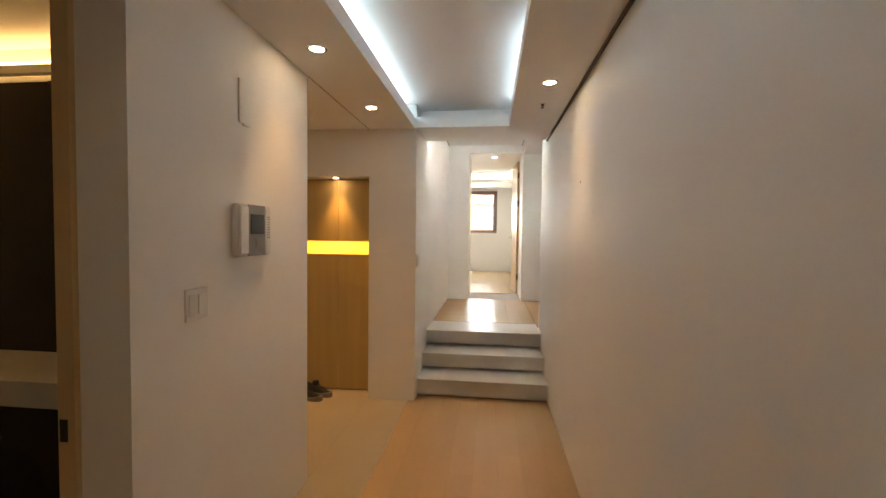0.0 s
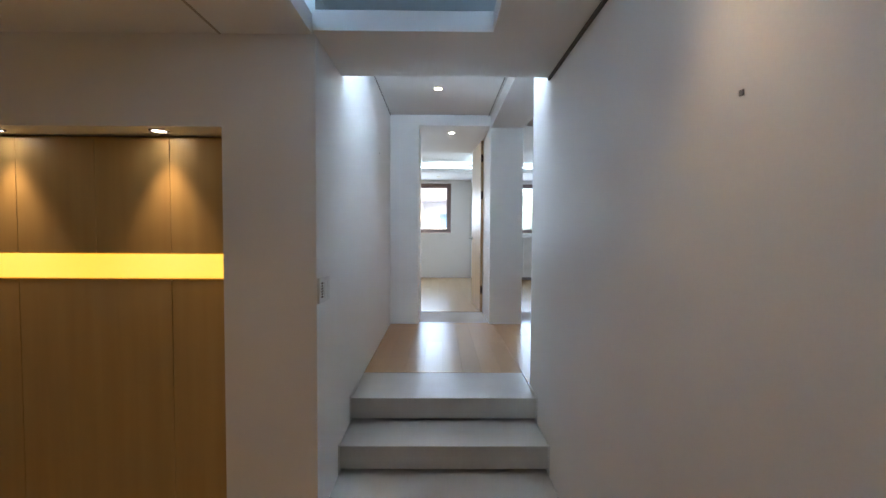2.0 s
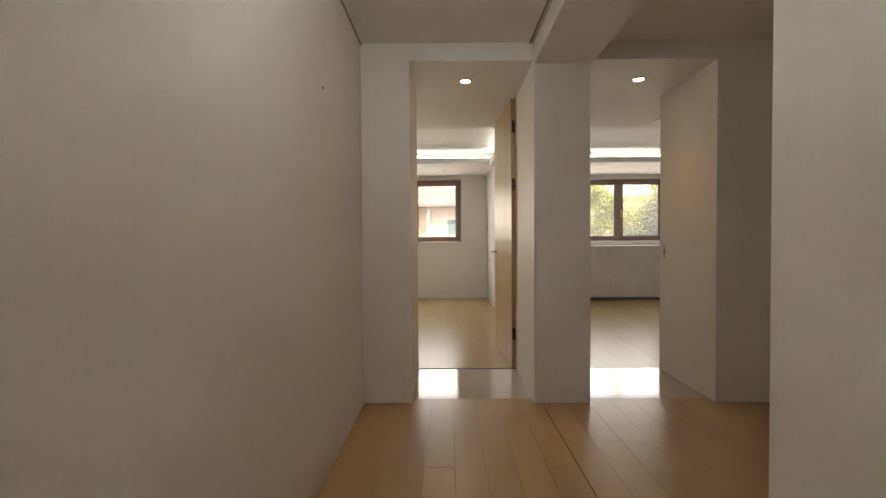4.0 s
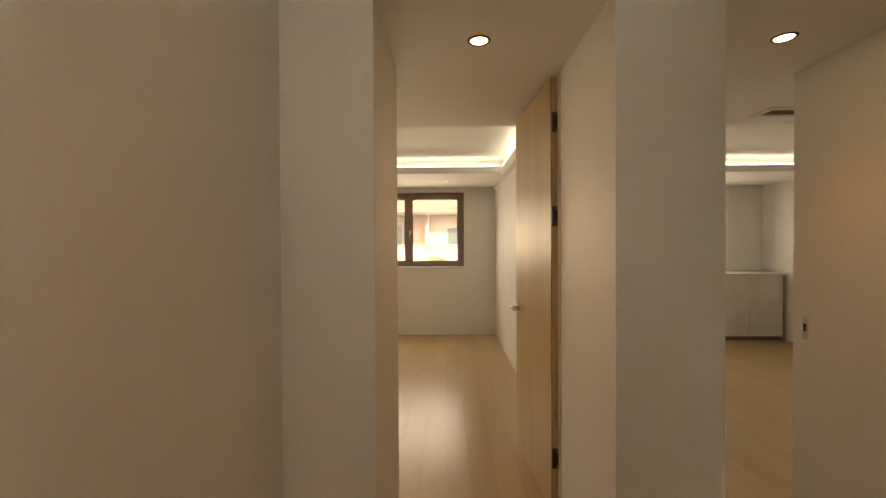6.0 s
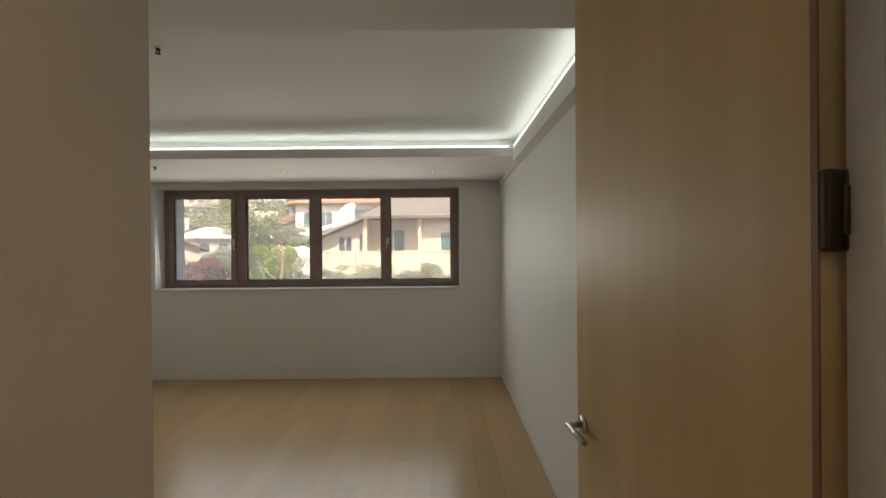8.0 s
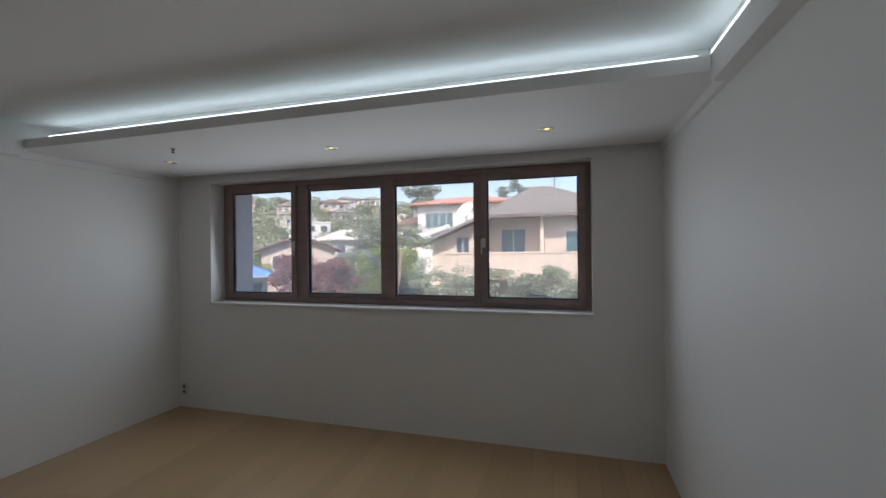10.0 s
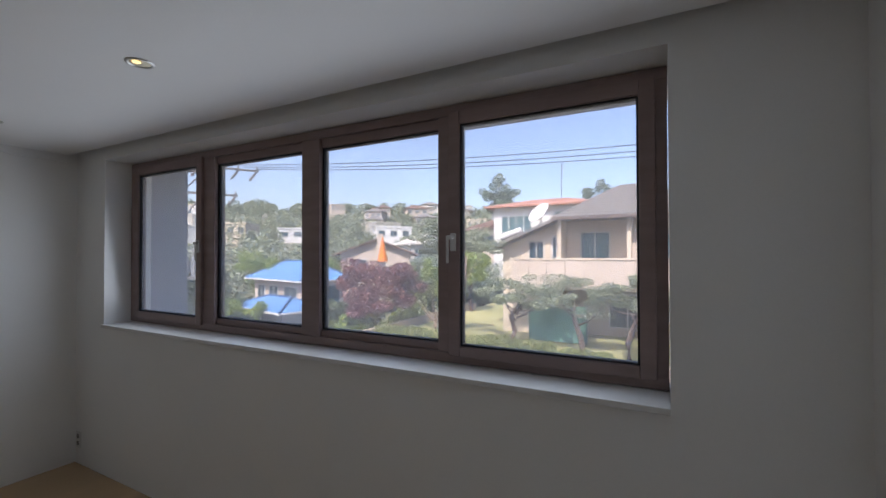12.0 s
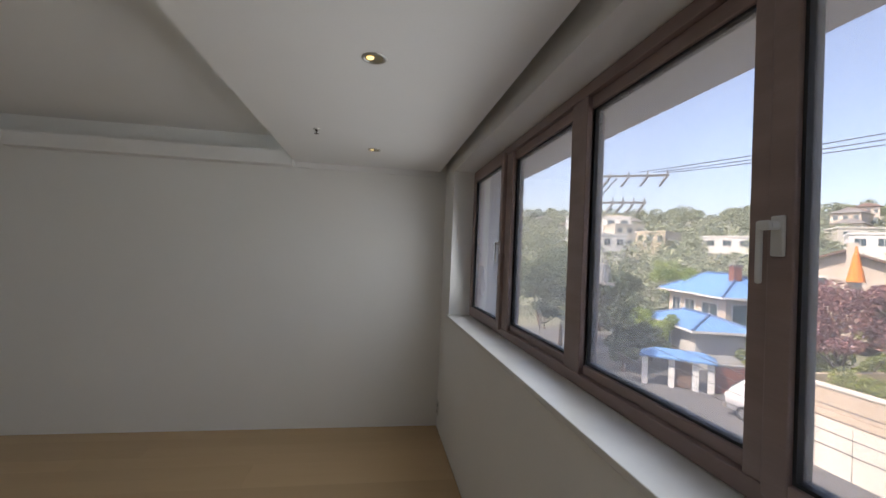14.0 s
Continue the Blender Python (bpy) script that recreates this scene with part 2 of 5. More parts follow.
structure(block("roof_slab", (-4.2, -1.9, TOP + 0.02), (5.4, 13.08, TOP + 0.25), STONE), "flat concrete roof slab", "roof")

structure(blocks("lintel_doors", [((-0.175, 7.025, SOF - 0.015), (0.655, 7.70, TOP)), ((-0.245, 7.70, SOF - 0.015), (0.655, 7.775, TOP)), ((1.03, 7.025, SOF - 0.015), (1.87, 7.775, TOP))], PAINT),
          "white painted lintel over the two openings", "lintel")
structure(block("beam_hall", (0.655, 5.015, 2.757), (1.04, 7.025, HALLC + 0.02), CEILING), "white boxed ceiling beam", "beam")

# lower ceiling with its light cove
CV = (-0.514, 0.308, -0.6, 4.04)
bm = bmesh.new()
for lo, hi in (
    ((-2.6, 2.78, LOWC), (-0.93, 4.08, LOWC + 0.09)),
    ((-3.4, -1.6, LOWC), (-1.16, 2.32, LOWC + 0.09)),
    ((-0.93, -1.6, LOWC), (CV[0], 4.08, LOWC + 0.09)),
    ((-0.5, 4.04, LOWC), (0.70, 4.588, LOWC + 0.09)),
    ((CV[1], -1.6, LOWC), (0.70, 4.04, LOWC + 0.09)),
    ((CV[0], -1.6, LOWC), (CV[1], CV[2], LOWC + 0.09)),
    ((-0.93, -1.6, 2.66), (0.70, 4.40, 2.72)),
    ((-0.93, 4.30, LOWC + 0.09), (0.70, 4.40, 2.66)),
    ((-0.80, -1.6, LOWC + 0.09), (-0.72, 4.30, 2.66)),
    ((0.52, -1.6, LOWC + 0.09), (0.60, 4.30, 2.66)),
):
    bm_box(bm, lo, hi)
structure(part("ceiling_foyer", bm, CEILING), "white plaster ceiling with a recessed light cove", "ceiling")
structure(block("trim_shadow_gap", (0.690, -1.6, LOWC - 0.016), (0.704, 4.588, LOWC - 0.002), SHADOW), "dark shadow gap between wall and ceiling", "trim")
structure(block("trim_entry_seam", (-0.936, 2.78, LOWC - 0.003), (-0.926, 4.08, LOWC + 0.001), mat("seam", (0.5, 0.46, 0.4), rough=0.8)),
          "thin seam in the entry ceiling", "trim")
structure(block("ceiling_hall", (-0.50, 4.62, HALLC), (3.2, 7.025, HALLC + 0.1), CEILING), "white plaster hall ceiling", "ceiling")
structure(blocks("trim_hall_gap", [((-0.50, 4.7, HALLC - 0.012), (-0.492, 7.03, HALLC - 0.001)), ((-0.49, 7.03, HALLC - 0.012), (0.63, 7.038, HALLC - 0.001)),
                                   ((0.627, 5.1, HALLC - 0.012), (0.634, 7.03, HALLC - 0.001))],
                 mat("gap_grey", (0.35, 0.34, 0.33), rough=0.8)), "fine shadow gap round the hall ceiling", "trim")

# room ceilings: dropped borders round a raised, lit middle
for name, x0, x1, lx, rx in (("ceiling_bedroom", -3.64, 0.83, -3.52, 0.755), ("ceiling_study", 1.03, 5.0, 1.09, 4.92)):
    bm = bmesh.new()
    bm_box(bm, (x0, 7.775, SOF), (x1, 8.76, SOF + 0.065))
    bm_box(bm, (x0, 10.885, SOF), (x1, 12.16, SOF + 0.065))
    bm_box(bm, (x0, 8.76, 2.745), (lx, 10.885, SOF + 0.065))
    bm_box(bm, (rx, 8.76, 2.745), (x1, 10.885, SOF + 0.065))
    bm_box(bm, (x0, 7.775, ROOMC), (x1, 12.225, ROOMC + 0.08))
    bm_box(bm, (x0, 11.18, SOF + 0.065), (x1, 11.26, ROOMC))
    bm_box(bm, (x0, 8.57, SOF + 0.065), (x1, 8.65, ROOMC))
    structure(part(name, bm, CEILING), "white plaster ceiling with dropped border and raised middle", "ceiling")
structure(blocks("trim_room_ledge", [((0.805, 10.885, 2.745), (0.83, 12.16, SOF)), ((-3.64, 10.885, 2.745), (-3.615, 12.16, SOF))], CEILING),
          "narrow white ledge under the ceiling", "trim")

# floor bases; planks are laid on them at the end
floor_lower = structure(block("floor_foyer", (-0.93, -1.6, -0.2), (0.705, 4.25, -0.012), OAK), "oak plank floor", "floor")
floor_entry = structure(block("floor_entry", (-2.6, 2.78, -0.2), (-0.94, 4.6, -0.012), ENTRYSTONE), "beige limestone entry floor", "floor")
floor_border = structure(block("floor_border", (-0.93, -1.6, -0.012), (-0.555, 4.08, -0.0115), ENTRYSTONE), "beige limestone border beside the oak floor", "floor")
structure(block("floor_bath", (-3.4, -1.6, -0.2), (-0.94, 2.32, -0.02), BLACKPANEL), "dark bathroom floor", "floor")
floor_hall = structure(blocks("floor_hall", [((-0.5, 5.30, 0.2), (0.705, 7.10, UP - 0.012)), ((0.705, 5.015, 0.2), (3.2, 7.10, UP - 0.012))], OAK),
                       "oak plank hall floor", "floor")
floor_bed = structure(block("floor_bedroom", (-3.64, 7.775, 0.2), (0.83, 12.225, UP - 0.012), OAK), "oak plank bedroom floor", "floor")
floor_study = structure(block("floor_study", (1.03, 7.775, 0.2), (5.0, 12.225, UP - 0.012), OAK), "oak plank study floor", "floor")
structure(blocks("threshold", [((-0.175, 7.10, 0.2), (0.655, 7.70, UP)), ((-0.245, 7.70, 0.2), (0.655, 7.772, UP)), ((1.03, 7.10, 0.2), (1.87, 7.795, UP))], MARBLE),
          "polished pale stone threshold", "threshold")
structure(blocks("trim_threshold", [((-0.212, 7.795, UP - 0.01), (0.655, 7.805, UP + 0.001)), ((1.03, 7.795, UP - 0.01), (1.87, 7.805, UP + 0.001))], HINGE),
          "thin dark strip between stone and oak", "trim")

# stairs: three thick slabs with recessed risers
stairs = structure(root("stairs", (0.1, 4.17, 0), "three thick grey limestone steps with recessed risers", "stairs"), "", "")
for i, (y, z) in enumerate(((4.195, 0.163), (4.495, 0.325), (4.80, UP))):
    y1 = (4.75, 5.06, 5.30)[i]
    back = (0.045, 0.20, 0.20)[i]
    ob = block("step", (-0.6, y - 4.17, z - 0.134), (0.603, y1 - 4.17, z), STONE, stairs, bevel=0.004)
    block("riser", (-0.6, y - 4.17 + back, z - 0.162), (0.603, y - 4.17 + back + 0.03, z - 0.134), STONE, stairs)
for x in (-0.5, 0.697):
    structure(blocks("skirting_stair", [((x, 4.18, 0.0), (x + 0.008, 4.195, 0.175)), ((x, 4.48, 0.163), (x + 0.008, 4.492, 0.337)),
                                        ((x, 4.795, 0.325), (x + 0.008, 4.807, UP + 0.012)), ((x, 4.807, UP), (x + 0.008, 5.06, UP + 0.012))],
                     TRIM), "slim white skirting beside the steps", "skirting")


# ---- lamps ----
def spot(place, target, energy, color, size=122, blend=1.0, radius=0.035):
    d = bpy.data.lights.new("downlight", "SPOT")
    d.energy, d.color, d.spot_size, d.spot_blend, d.shadow_soft_size = energy, color, radians(size), blend, radius
    o = new("downlight_beam", d)
    o.matrix_world = look(place, target)
    return o


def downlight(x, y, z, lens, group, r=0.036, label="round recessed downlight with a bronze rim, switched on"):
    t = root("ceiling_light", (x, y, z), label, "ceiling light", group)
    bm = bmesh.new()
    n = 28
    prof = [(r, -0.001), (r + 0.004, -0.005), (r + 0.012, -0.004), (r + 0.014, 0.0), (r, 0.012)]
    rings = [[bm.verts.new((math.cos(a) * q, math.sin(a) * q, h)) for a in [2 * math.pi * k / n for k in range(n)]] for q, h in prof]
    for i in range(len(prof)):
        A, B = rings[i], rings[(i + 1) % len(prof)]
        for k in range(n):
            bm.faces.new((A[k], A[(k + 1) % n], B[(k + 1) % n], B[k]))
    part("rim", bm, HINGE if lens is LENS else STEEL, t, smooth=True)
    bm = bmesh.new()
    bm_cyl(bm, (0, 0, -0.002), (0, 0, 0.004), r - 0.0005, n=28)
    if lens is LENS:
        part("lens", bm, lens, t)
    else:
        part("reflector", bm, BRASS, t, "brass-coloured reflector")
        bm = bmesh.new()
        bm_cyl(bm, (0.006, -0.016, -0.0045), (0.006, -0.016, -0.002), r * 0.42, n=20)
        part("lens", bm, lens, t)
    return t


WARM = (1.0, 0.65, 0.34)
HALLWARM = (1.0, 0.57, 0.26)
# the last two downlights are unseen, added to brighten the foyer walls
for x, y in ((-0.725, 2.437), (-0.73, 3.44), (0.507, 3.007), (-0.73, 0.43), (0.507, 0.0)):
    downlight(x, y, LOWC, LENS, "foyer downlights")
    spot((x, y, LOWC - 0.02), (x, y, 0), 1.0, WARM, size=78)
for x in (-2.05, -1.27):
    downlight(x, 4.165, 2.026, LENS, "cabinet niche downlights", r=0.03)
    spot((x, 4.165, 2.01), (x, 4.19, 0), 1.5, WARM, size=66)
downlight(0.05, 6.14, HALLC, LENS, "hall downlights")
spot((0.05, 6.14, HALLC - 0.02), (0.05, 6.14, 0), 0.5, HALLWARM, size=90)
for x in (0.216, 1.51):
    downlight(x, 7.385, SOF - 0.015, LENS, "hall downlights")
    spot((x, 7.385, SOF - 0.035), (x, 7.385, 0), 0.95, HALLWARM, size=92)
for x in (0.045, -1.473, -2.97):
    downlight(x, 11.567, SOF, LENSDIM, "bedroom downlights", label="round recessed downlight, dimmed to a yellow glow")
downlight(3.6, 11.567, SOF, LENSDIM, "study downlights", label="round recessed downlight, dimmed to a yellow glow")


def led(name, lo, hi, material, label):
    c = [(a + b) / 2 for a, b in zip(lo, hi)]
    t = root(name, (c[0], c[1], lo[2]), label, "light strip", "hidden cove lights")
    off = Vector((c[0], c[1], lo[2]))
    block("housing", Vector(lo) - off, Vector((hi[0], hi[1], hi[2] - 0.014)) - off, WHITEPLASTIC, t)
    block("diffuser", Vector((lo[0], lo[1], hi[2] - 0.0138)) - off, Vector(hi) - off, material, t)
    return t


led("led_strip", (-0.63, -0.5, 2.531), (-0.59, 3.98, 2.585), LED, "cool white led strip lying in the foyer cove")
led("led_strip", (0.385, 2.65, 2.531), (0.425, 3.98, 2.585), LED, "cool white led strip lying in the foyer cove")
led("led_strip", (-0.48, 4.53, 2.536), (0.68, 4.57, 2.56), LEDSTAIR, "cool white led strip above the end of the lower ceiling")
led("led_strip", (-3.5, 11.02, SOF + 0.066), (0.74, 11.06, SOF + 0.125), LEDROOM, "white led strip lying in the bedroom cove")
led("led_strip", (0.778, 8.87, SOF + 0.066), (0.814, 10.96, SOF + 0.115), LEDROOM, "white led strip on the bedroom ledge")
led("led_strip", (1.1, 11.02, SOF + 0.066), (4.9, 11.06, SOF + 0.125), LEDROOM, "white led strip lying in the study cove")
led("led_strip", (-3.3, 2.255, 2.30), (-1.2, 2.297, 2.355), LEDWARM, "warm led strip over the bathroom panel")


# ---- foyer things ----
def shoe_cabinet():
    t = root("shoe_cabinet", (-1.75, 4.25, 0), "champagne veneer shoe cabinet with glowing amber band in the niche", "cabinet")
    block("carcass", (-0.83, 0.022, 0.0), (0.815, 0.34, 2.02), CABWOOD, t)
    block("light_band", (-0.83, -0.004, 1.312), (0.815, 0.02, 1.432), BAND, t, "glowing amber glass band")
    xs = (-0.83, -0.29, 0.10, 0.473, 0.815)
    for a, b in zip(xs, xs[1:]):
        block("upper_door", (a + 0.0015, 0, 1.436), (b - 0.0015, 0.021, 2.008), CABWOOD, t, bevel=0.0015)
    for a, b in ((-0.83, -0.29), (-0.29, 0.473), (0.473, 0.815)):
        block("lower_door", (a + 0.0015, 0, 0.012), (b - 0.0015, 0.021, 1.308), CABWOOD, t, bevel=0.0015)
    return t


shoe_cabinet()

SHOEMESH = mat("black_mesh_fabric", (0.018, 0.018, 0.02), (0.03, 0.03, 0.032), rough=0.8, scale=60, bump=0.001, bump_scale=400)
SHOESOLE = mat("shoe_sole", (0.22, 0.21, 0.20), (0.12, 0.12, 0.12), rough=0.7, scale=30)
SHOEPATCH = mat("shoe_red_tab", (0.10, 0.025, 0.02), rough=0.7)


def shoe(place, turn):
    """A running shoe: lofted upper, thick sole, tongue, laces and heel tab."""
    t = root("shoe", place, "black mesh running shoe with laces on the entry floor", "shoe", "pair of shoes", turn)
    st = [(-0.14, 0.030, 0.100), (-0.12, 0.036, 0.112), (-0.07, 0.037, 0.098), (-0.02, 0.036, 0.094), (0.03, 0.040, 0.078), (0.08, 0.045, 0.060),
          (0.12, 0.040, 0.042), (0.145, 0.024, 0.032)]
    bm = bmesh.new()
    n = 14
    rings = []
    for y, w, h in st:
        rings.append([bm.verts.new((w * math.cos(a) * (1 if math.sin(a) < 0.2 else 0.85), y, 0.026 + max(0, math.sin(a)) ** 0.8 * (h - 0.026)))
                      for a in [math.pi * k / (n - 1) for k in range(n)]])
    for A, B in zip(rings, rings[1:]):
        for k in range(n - 1):
            bm.faces.new((A[k], A[k + 1], B[k + 1], B[k]))
    bm.faces.new(rings[-1])
    bm.faces.new(list(reversed(rings[0])))
    part("upper", bm, SHOEMESH, t, smooth=True)
    bm = bmesh.new()
    outline = [(0.034, -0.145), (0.040, -0.10), (0.038, -0.03), (0.045, 0.05), (0.047, 0.09), (0.036, 0.135), (0.012, 0.158)]
    loop = outline + [(-x, y) for x, y in reversed(outline)]
    lo = [bm.verts.new((x, y, 0)) for x, y in loop]
    hi = [bm.verts.new((x * 0.97, y * 0.99, 0.03 + (0.012 if y > 0.12 or y < -0.1 else 0))) for x, y in loop]
    bm.faces.new(list(reversed(lo)))
    bm.faces.new(hi)
    for k in range(len(loop)):
        bm.faces.new((lo[k], lo[(k + 1) % len(loop)], hi[(k + 1) % len(loop)], hi[k]))
    part("sole", bm, SHOESOLE, t, "grey foam sole")
    bm = bmesh.new()
    bm_box(bm, (-0.02, -0.045, 0.085), (0.02, 0.005, 0.130), 0.006)
    part("tongue", bm, SHOEMESH, t)
    bm = bmesh.new()
    for i in range(4):
        y = -0.005 + i * 0.02
        bm_cyl(bm, (-0.022, y, 0.094 - i * 0.007), (0.022, y + 0.012, 0.094 - i * 0.007), 0.003, n=6)
    part("laces", bm, SHOEMESH, t)
    block("heel_tab", (-0.012, -0.146, 0.05), (0.012, -0.138, 0.088), SHOEPATCH, t, "dull red heel tab")


shoe((-1.475, 3.985, 0.0), -98)
shoe((-1.42, 4.10, 0.0), -104)


def on_wall(name, place, face, label, category, group=""):
    """An Empty on a wall. face +1: the wall faces +x, its local x runs along -y... local -y points into the room."""
    t = root(name, place, label, category, group, 90 if face > 0 else -90)
    return t


def intercom():
    t = on_wall("intercom", (-0.93, 2.165, 1.522), 1, "grey and white video intercom with dark screen on the wall", "intercom")
    block("body", (-0.135, -0.028, -0.115), (0.135, 0, 0.115), WHITEPLASTIC, t, bevel=0.008)
    block("front_panel", (-0.062, -0.033, -0.114), (0.078, -0.0285, 0.114), GREYPLASTIC, t, "grey front panel", bevel=0.001)
    block("screen", (-0.046, -0.036, -0.016), (0.064, -0.0335, 0.072), SCREEN, t, "dark glass screen", bevel=0.0006)
    for i in range(4):
        block("button", (-0.005, -0.0355, -0.046 - i * 0.013), (0.03, -0.0335, -0.039 - i * 0.013), GREYPLASTIC, t)
    block("handset", (-0.128, -0.040, -0.105), (-0.068, -0.0285, 0.105), WHITEPLASTIC, t, "white handset", bevel=0.005)
    for z in (0.05, -0.05):
        block("grille", (-0.108, -0.0415, z - 0.016), (-0.088, -0.0402, z + 0.016), WHITEPLASTIC, t)
    speaker = block("speaker", (0.085, -0.0325, -0.105), (0.128, -0.0285, 0.105), WHITEPLASTIC, t, bevel=0.002)
    for i in range(9):
        block("slot", (0.094, -0.0335, -0.034 + i * 0.012), (0.119, -0.0326, -0.030 + i * 0.012), GREYPLASTIC, speaker)


intercom()


def switch_plate(place, face, rockers, label, vent=False):
    t = on_wall("light_switch", place, face, label, "light switch", "wall switches")
    w = 0.026 * rockers + 0.008
    block("plate", (-w, -0.008, -0.06), (w, 0, 0.06), WHITEPLASTIC, t, bevel=0.003)
    for i in range(rockers):
        x = (i - (rockers - 1) / 2) * 0.05
        block("rocker", (x - 0.021, -0.012, -0.04), (x + 0.021, -0.0082, 0.04), TRIM, t, bevel=0.002)
    if vent:
        for i in range(6):
            block("slot", (-w + 0.012, -0.0095, -0.035 + i * 0.012), (-w + 0.034, -0.0082, -0.029 + i * 0.012), SCREEN, t)
    return t


switch_plate((-0.93, 1.805, 1.243), 1, 2, "white double light switch on the foyer wall")
switch_plate((-0.50, 4.225, 1.265), 1, 2, "white double light switch beside the steps")


def thermostat():
    t = on_wall("thermostat", (-0.50, 4.125, 1.27), 1, "white room thermostat with dark slots beside the switch", "thermostat")
    block("plate", (-0.038, -0.012, -0.06), (0.038, 0, 0.06), WHITEPLASTIC, t, bevel=0.003)
    for i in range(6):
        block("slot", (-0.012, -0.014, -0.035 + i * 0.013), (0.016, -0.0122, -0.028 + i * 0.013), SCREEN, t)


thermostat()


def chime():
    t = on_wall("door_chime", (-0.93, 2.13, 2.08), 1, "white plastic door chime high on the wall", "door chime")
    block("cover", (-0.05, -0.007, -0.09), (0.05, 0, 0.10), PAINT, t, bevel=0.002)
    block("grille", (-0.02, -0.009, -0.098), (0.02, -0.001, -0.0905), WHITEPLASTIC, t)


chime()


def sprinkler(x, y, z):
    t = root("sprinkler", (x, y, z), "small brass fire sprinkler head in the ceiling", "sprinkler", "sprinkler heads")
    bm = bmesh.new()
    bm_cyl(bm, (0, 0, -0.005), (0, 0, 0), 0.020, 0.022, n=20)
    part("rosette", bm, STEEL, t)
    bm = bmesh.new()
    bm_cyl(bm, (0, 0, -0.018), (0, 0, -0.0055), 0.006, 0.010, n=12)
    bm_box(bm, (-0.010, -0.002, -0.028), (-0.007, 0.002, -0.012))
    bm_box(bm, (0.007, -0.002, -0.028), (0.010, 0.002, -0.012))
    part("body", bm, HINGE, t)
    bm = bmesh.new()
    bm_cyl(bm, (0, 0, -0.031), (0, 0, -0.0285), 0.013, n=16)
    part("deflector", bm, HINGE, t)


sprinkler(0.515, 3.428, LOWC)
sprinkler(-1.25, 9.33, ROOMC)
sprinkler(-2.54, 11.21, SOF)


# ---- bathroom seen through the opening ----
def vanity():
    t = root("vanity_counter", (-2.3, 2.32, 0), "thick white vanity counter against the dark bathroom panel", "counter")
    block("countertop", (-1.09, -0.42, 0.76), (1.13, -0.022, 0.875), mat("white_solid_surface", (0.74, 0.70, 0.63), rough=0.25, scale=4), t, bevel=0.004)
    block("base", (-1.09, -0.36, 0.0), (1.13, -0.022, 0.7595), BLACKPANEL, t)


vanity()
structure(block("wall_bath_panel", (-3.39, 2.298, 0.0), (-1.165, 2.3185, 2.27), BLACKPANEL), "dark glossy bathroom wall panel", "wall panel")


def tap():
    t = root("towel_hook", (-2.02, 2.298, 2.245), "small dark hook under the bathroom light strip", "hook")
    block("arm", (-0.012, -0.06, -0.006), (0.012, 0, 0.006), HINGE, t, bevel=0.002)


tap()


def jamb_strip():
    t = structure(root("door_jamb_bath", (-1.13, 1.516, 0), "beige wooden door jamb with a brass latch", "door jamb"), "", "")
    block("jamb", (-0.03, -0.022, 0), (0.03, -0.002, 2.42), DOORWOOD, t, bevel=0.002)
    block("strike_plate", (-0.02, -0.026, 0.86), (0.005, -0.0225, 0.93), HINGE, t, "bronze strike plate")


jamb_strip()


# ---- bedroom door ----
def bedroom_door():
    t = structure(root("door_1", (0.660, 7.779, UP), "open pale maple veneer door, full height", "door", turn=94.0), "", "")
    h = SOF - 0.02 - UP
    block("leaf", (0.004, -0.002, 0.006), (0.805, 0.038, h), DOORWOOD, t, bevel=0.0015)
    for z in (2.541, 2.054, 0.786):
        bm = bmesh.new()
        for y in (0.004, 0.030):
            bm_box(bm, (-0.012, y - 0.011, z - UP - 0.052), (0.0035, y + 0.011, z - UP + 0.052), 0.005)
        bm_cyl(bm, (-0.010, 0.017, z - UP - 0.03), (-0.010, 0.017, z - UP + 0.03), 0.006, n=10)
        part("hinge", bm, HINGE, t, "dark bronze hinge")
    block("seal", (0.0005, 0.0385, 0.006), (0.010, 0.042, h), FRAMEWARM, t, "brown edge strip")
    for s in (1, -1):
        y = 0.038 if s > 0 else -0.002
        bm = bmesh.new()
        bm_cyl(bm, (0.755, y, 0.985), (0.755, y + s * 0.008, 0.985), 0.026, n=24)
        bm_cyl(bm, (0.755, y + s * 0.008, 0.985), (0.755, y + s * 0.05, 0.985), 0.0095, n=14)
        bm_cyl(bm, (0.755, y + s * 0.05, 0.985), (0.635, y + s * 0.05, 0.985), 0.0095, n=14)
        bmesh.ops.create_uvsphere(bm, u_segments=14, v_segments=8, radius=0.0095, matrix=Matrix.Translation((0.755, y + s * 0.05, 0.985)))
        part("door_handle", bm, STEEL, t, "brushed steel lever handle", smooth=True)
    block("latch_plate", (0.8052, 0.008, 0.93), (0.807, 0.028, 1.05), STEEL, t)
    fr = structure(root("door_frame", (0.643, 7.775, UP), "slim pale door frame with a dark seal", "door frame"), "", "")
    block("jamb", (0.006, -0.050, 0), (0.0165, -0.004, h), TRIM, fr, bevel=0.001)
    block("seal", (0.0168, -0.004, 0), (0.0215, -0.001, h), SHADOW, fr, "dark rubber seal")


bedroom_door()


def strike():
    t = on_wall("strike_plate", (1.87, 7.70, UP + 1.0), -1, "small bronze door strike plate in the opening", "strike plate")
    block("plate", (-0.016, -0.003, -0.06), (0.016, 0, 0.06), STEEL, t, bevel=0.0008)
    block("slot", (-0.008, -0.004, -0.02), (0.008, -0.0031, 0.02), SCREEN, t)


strike()


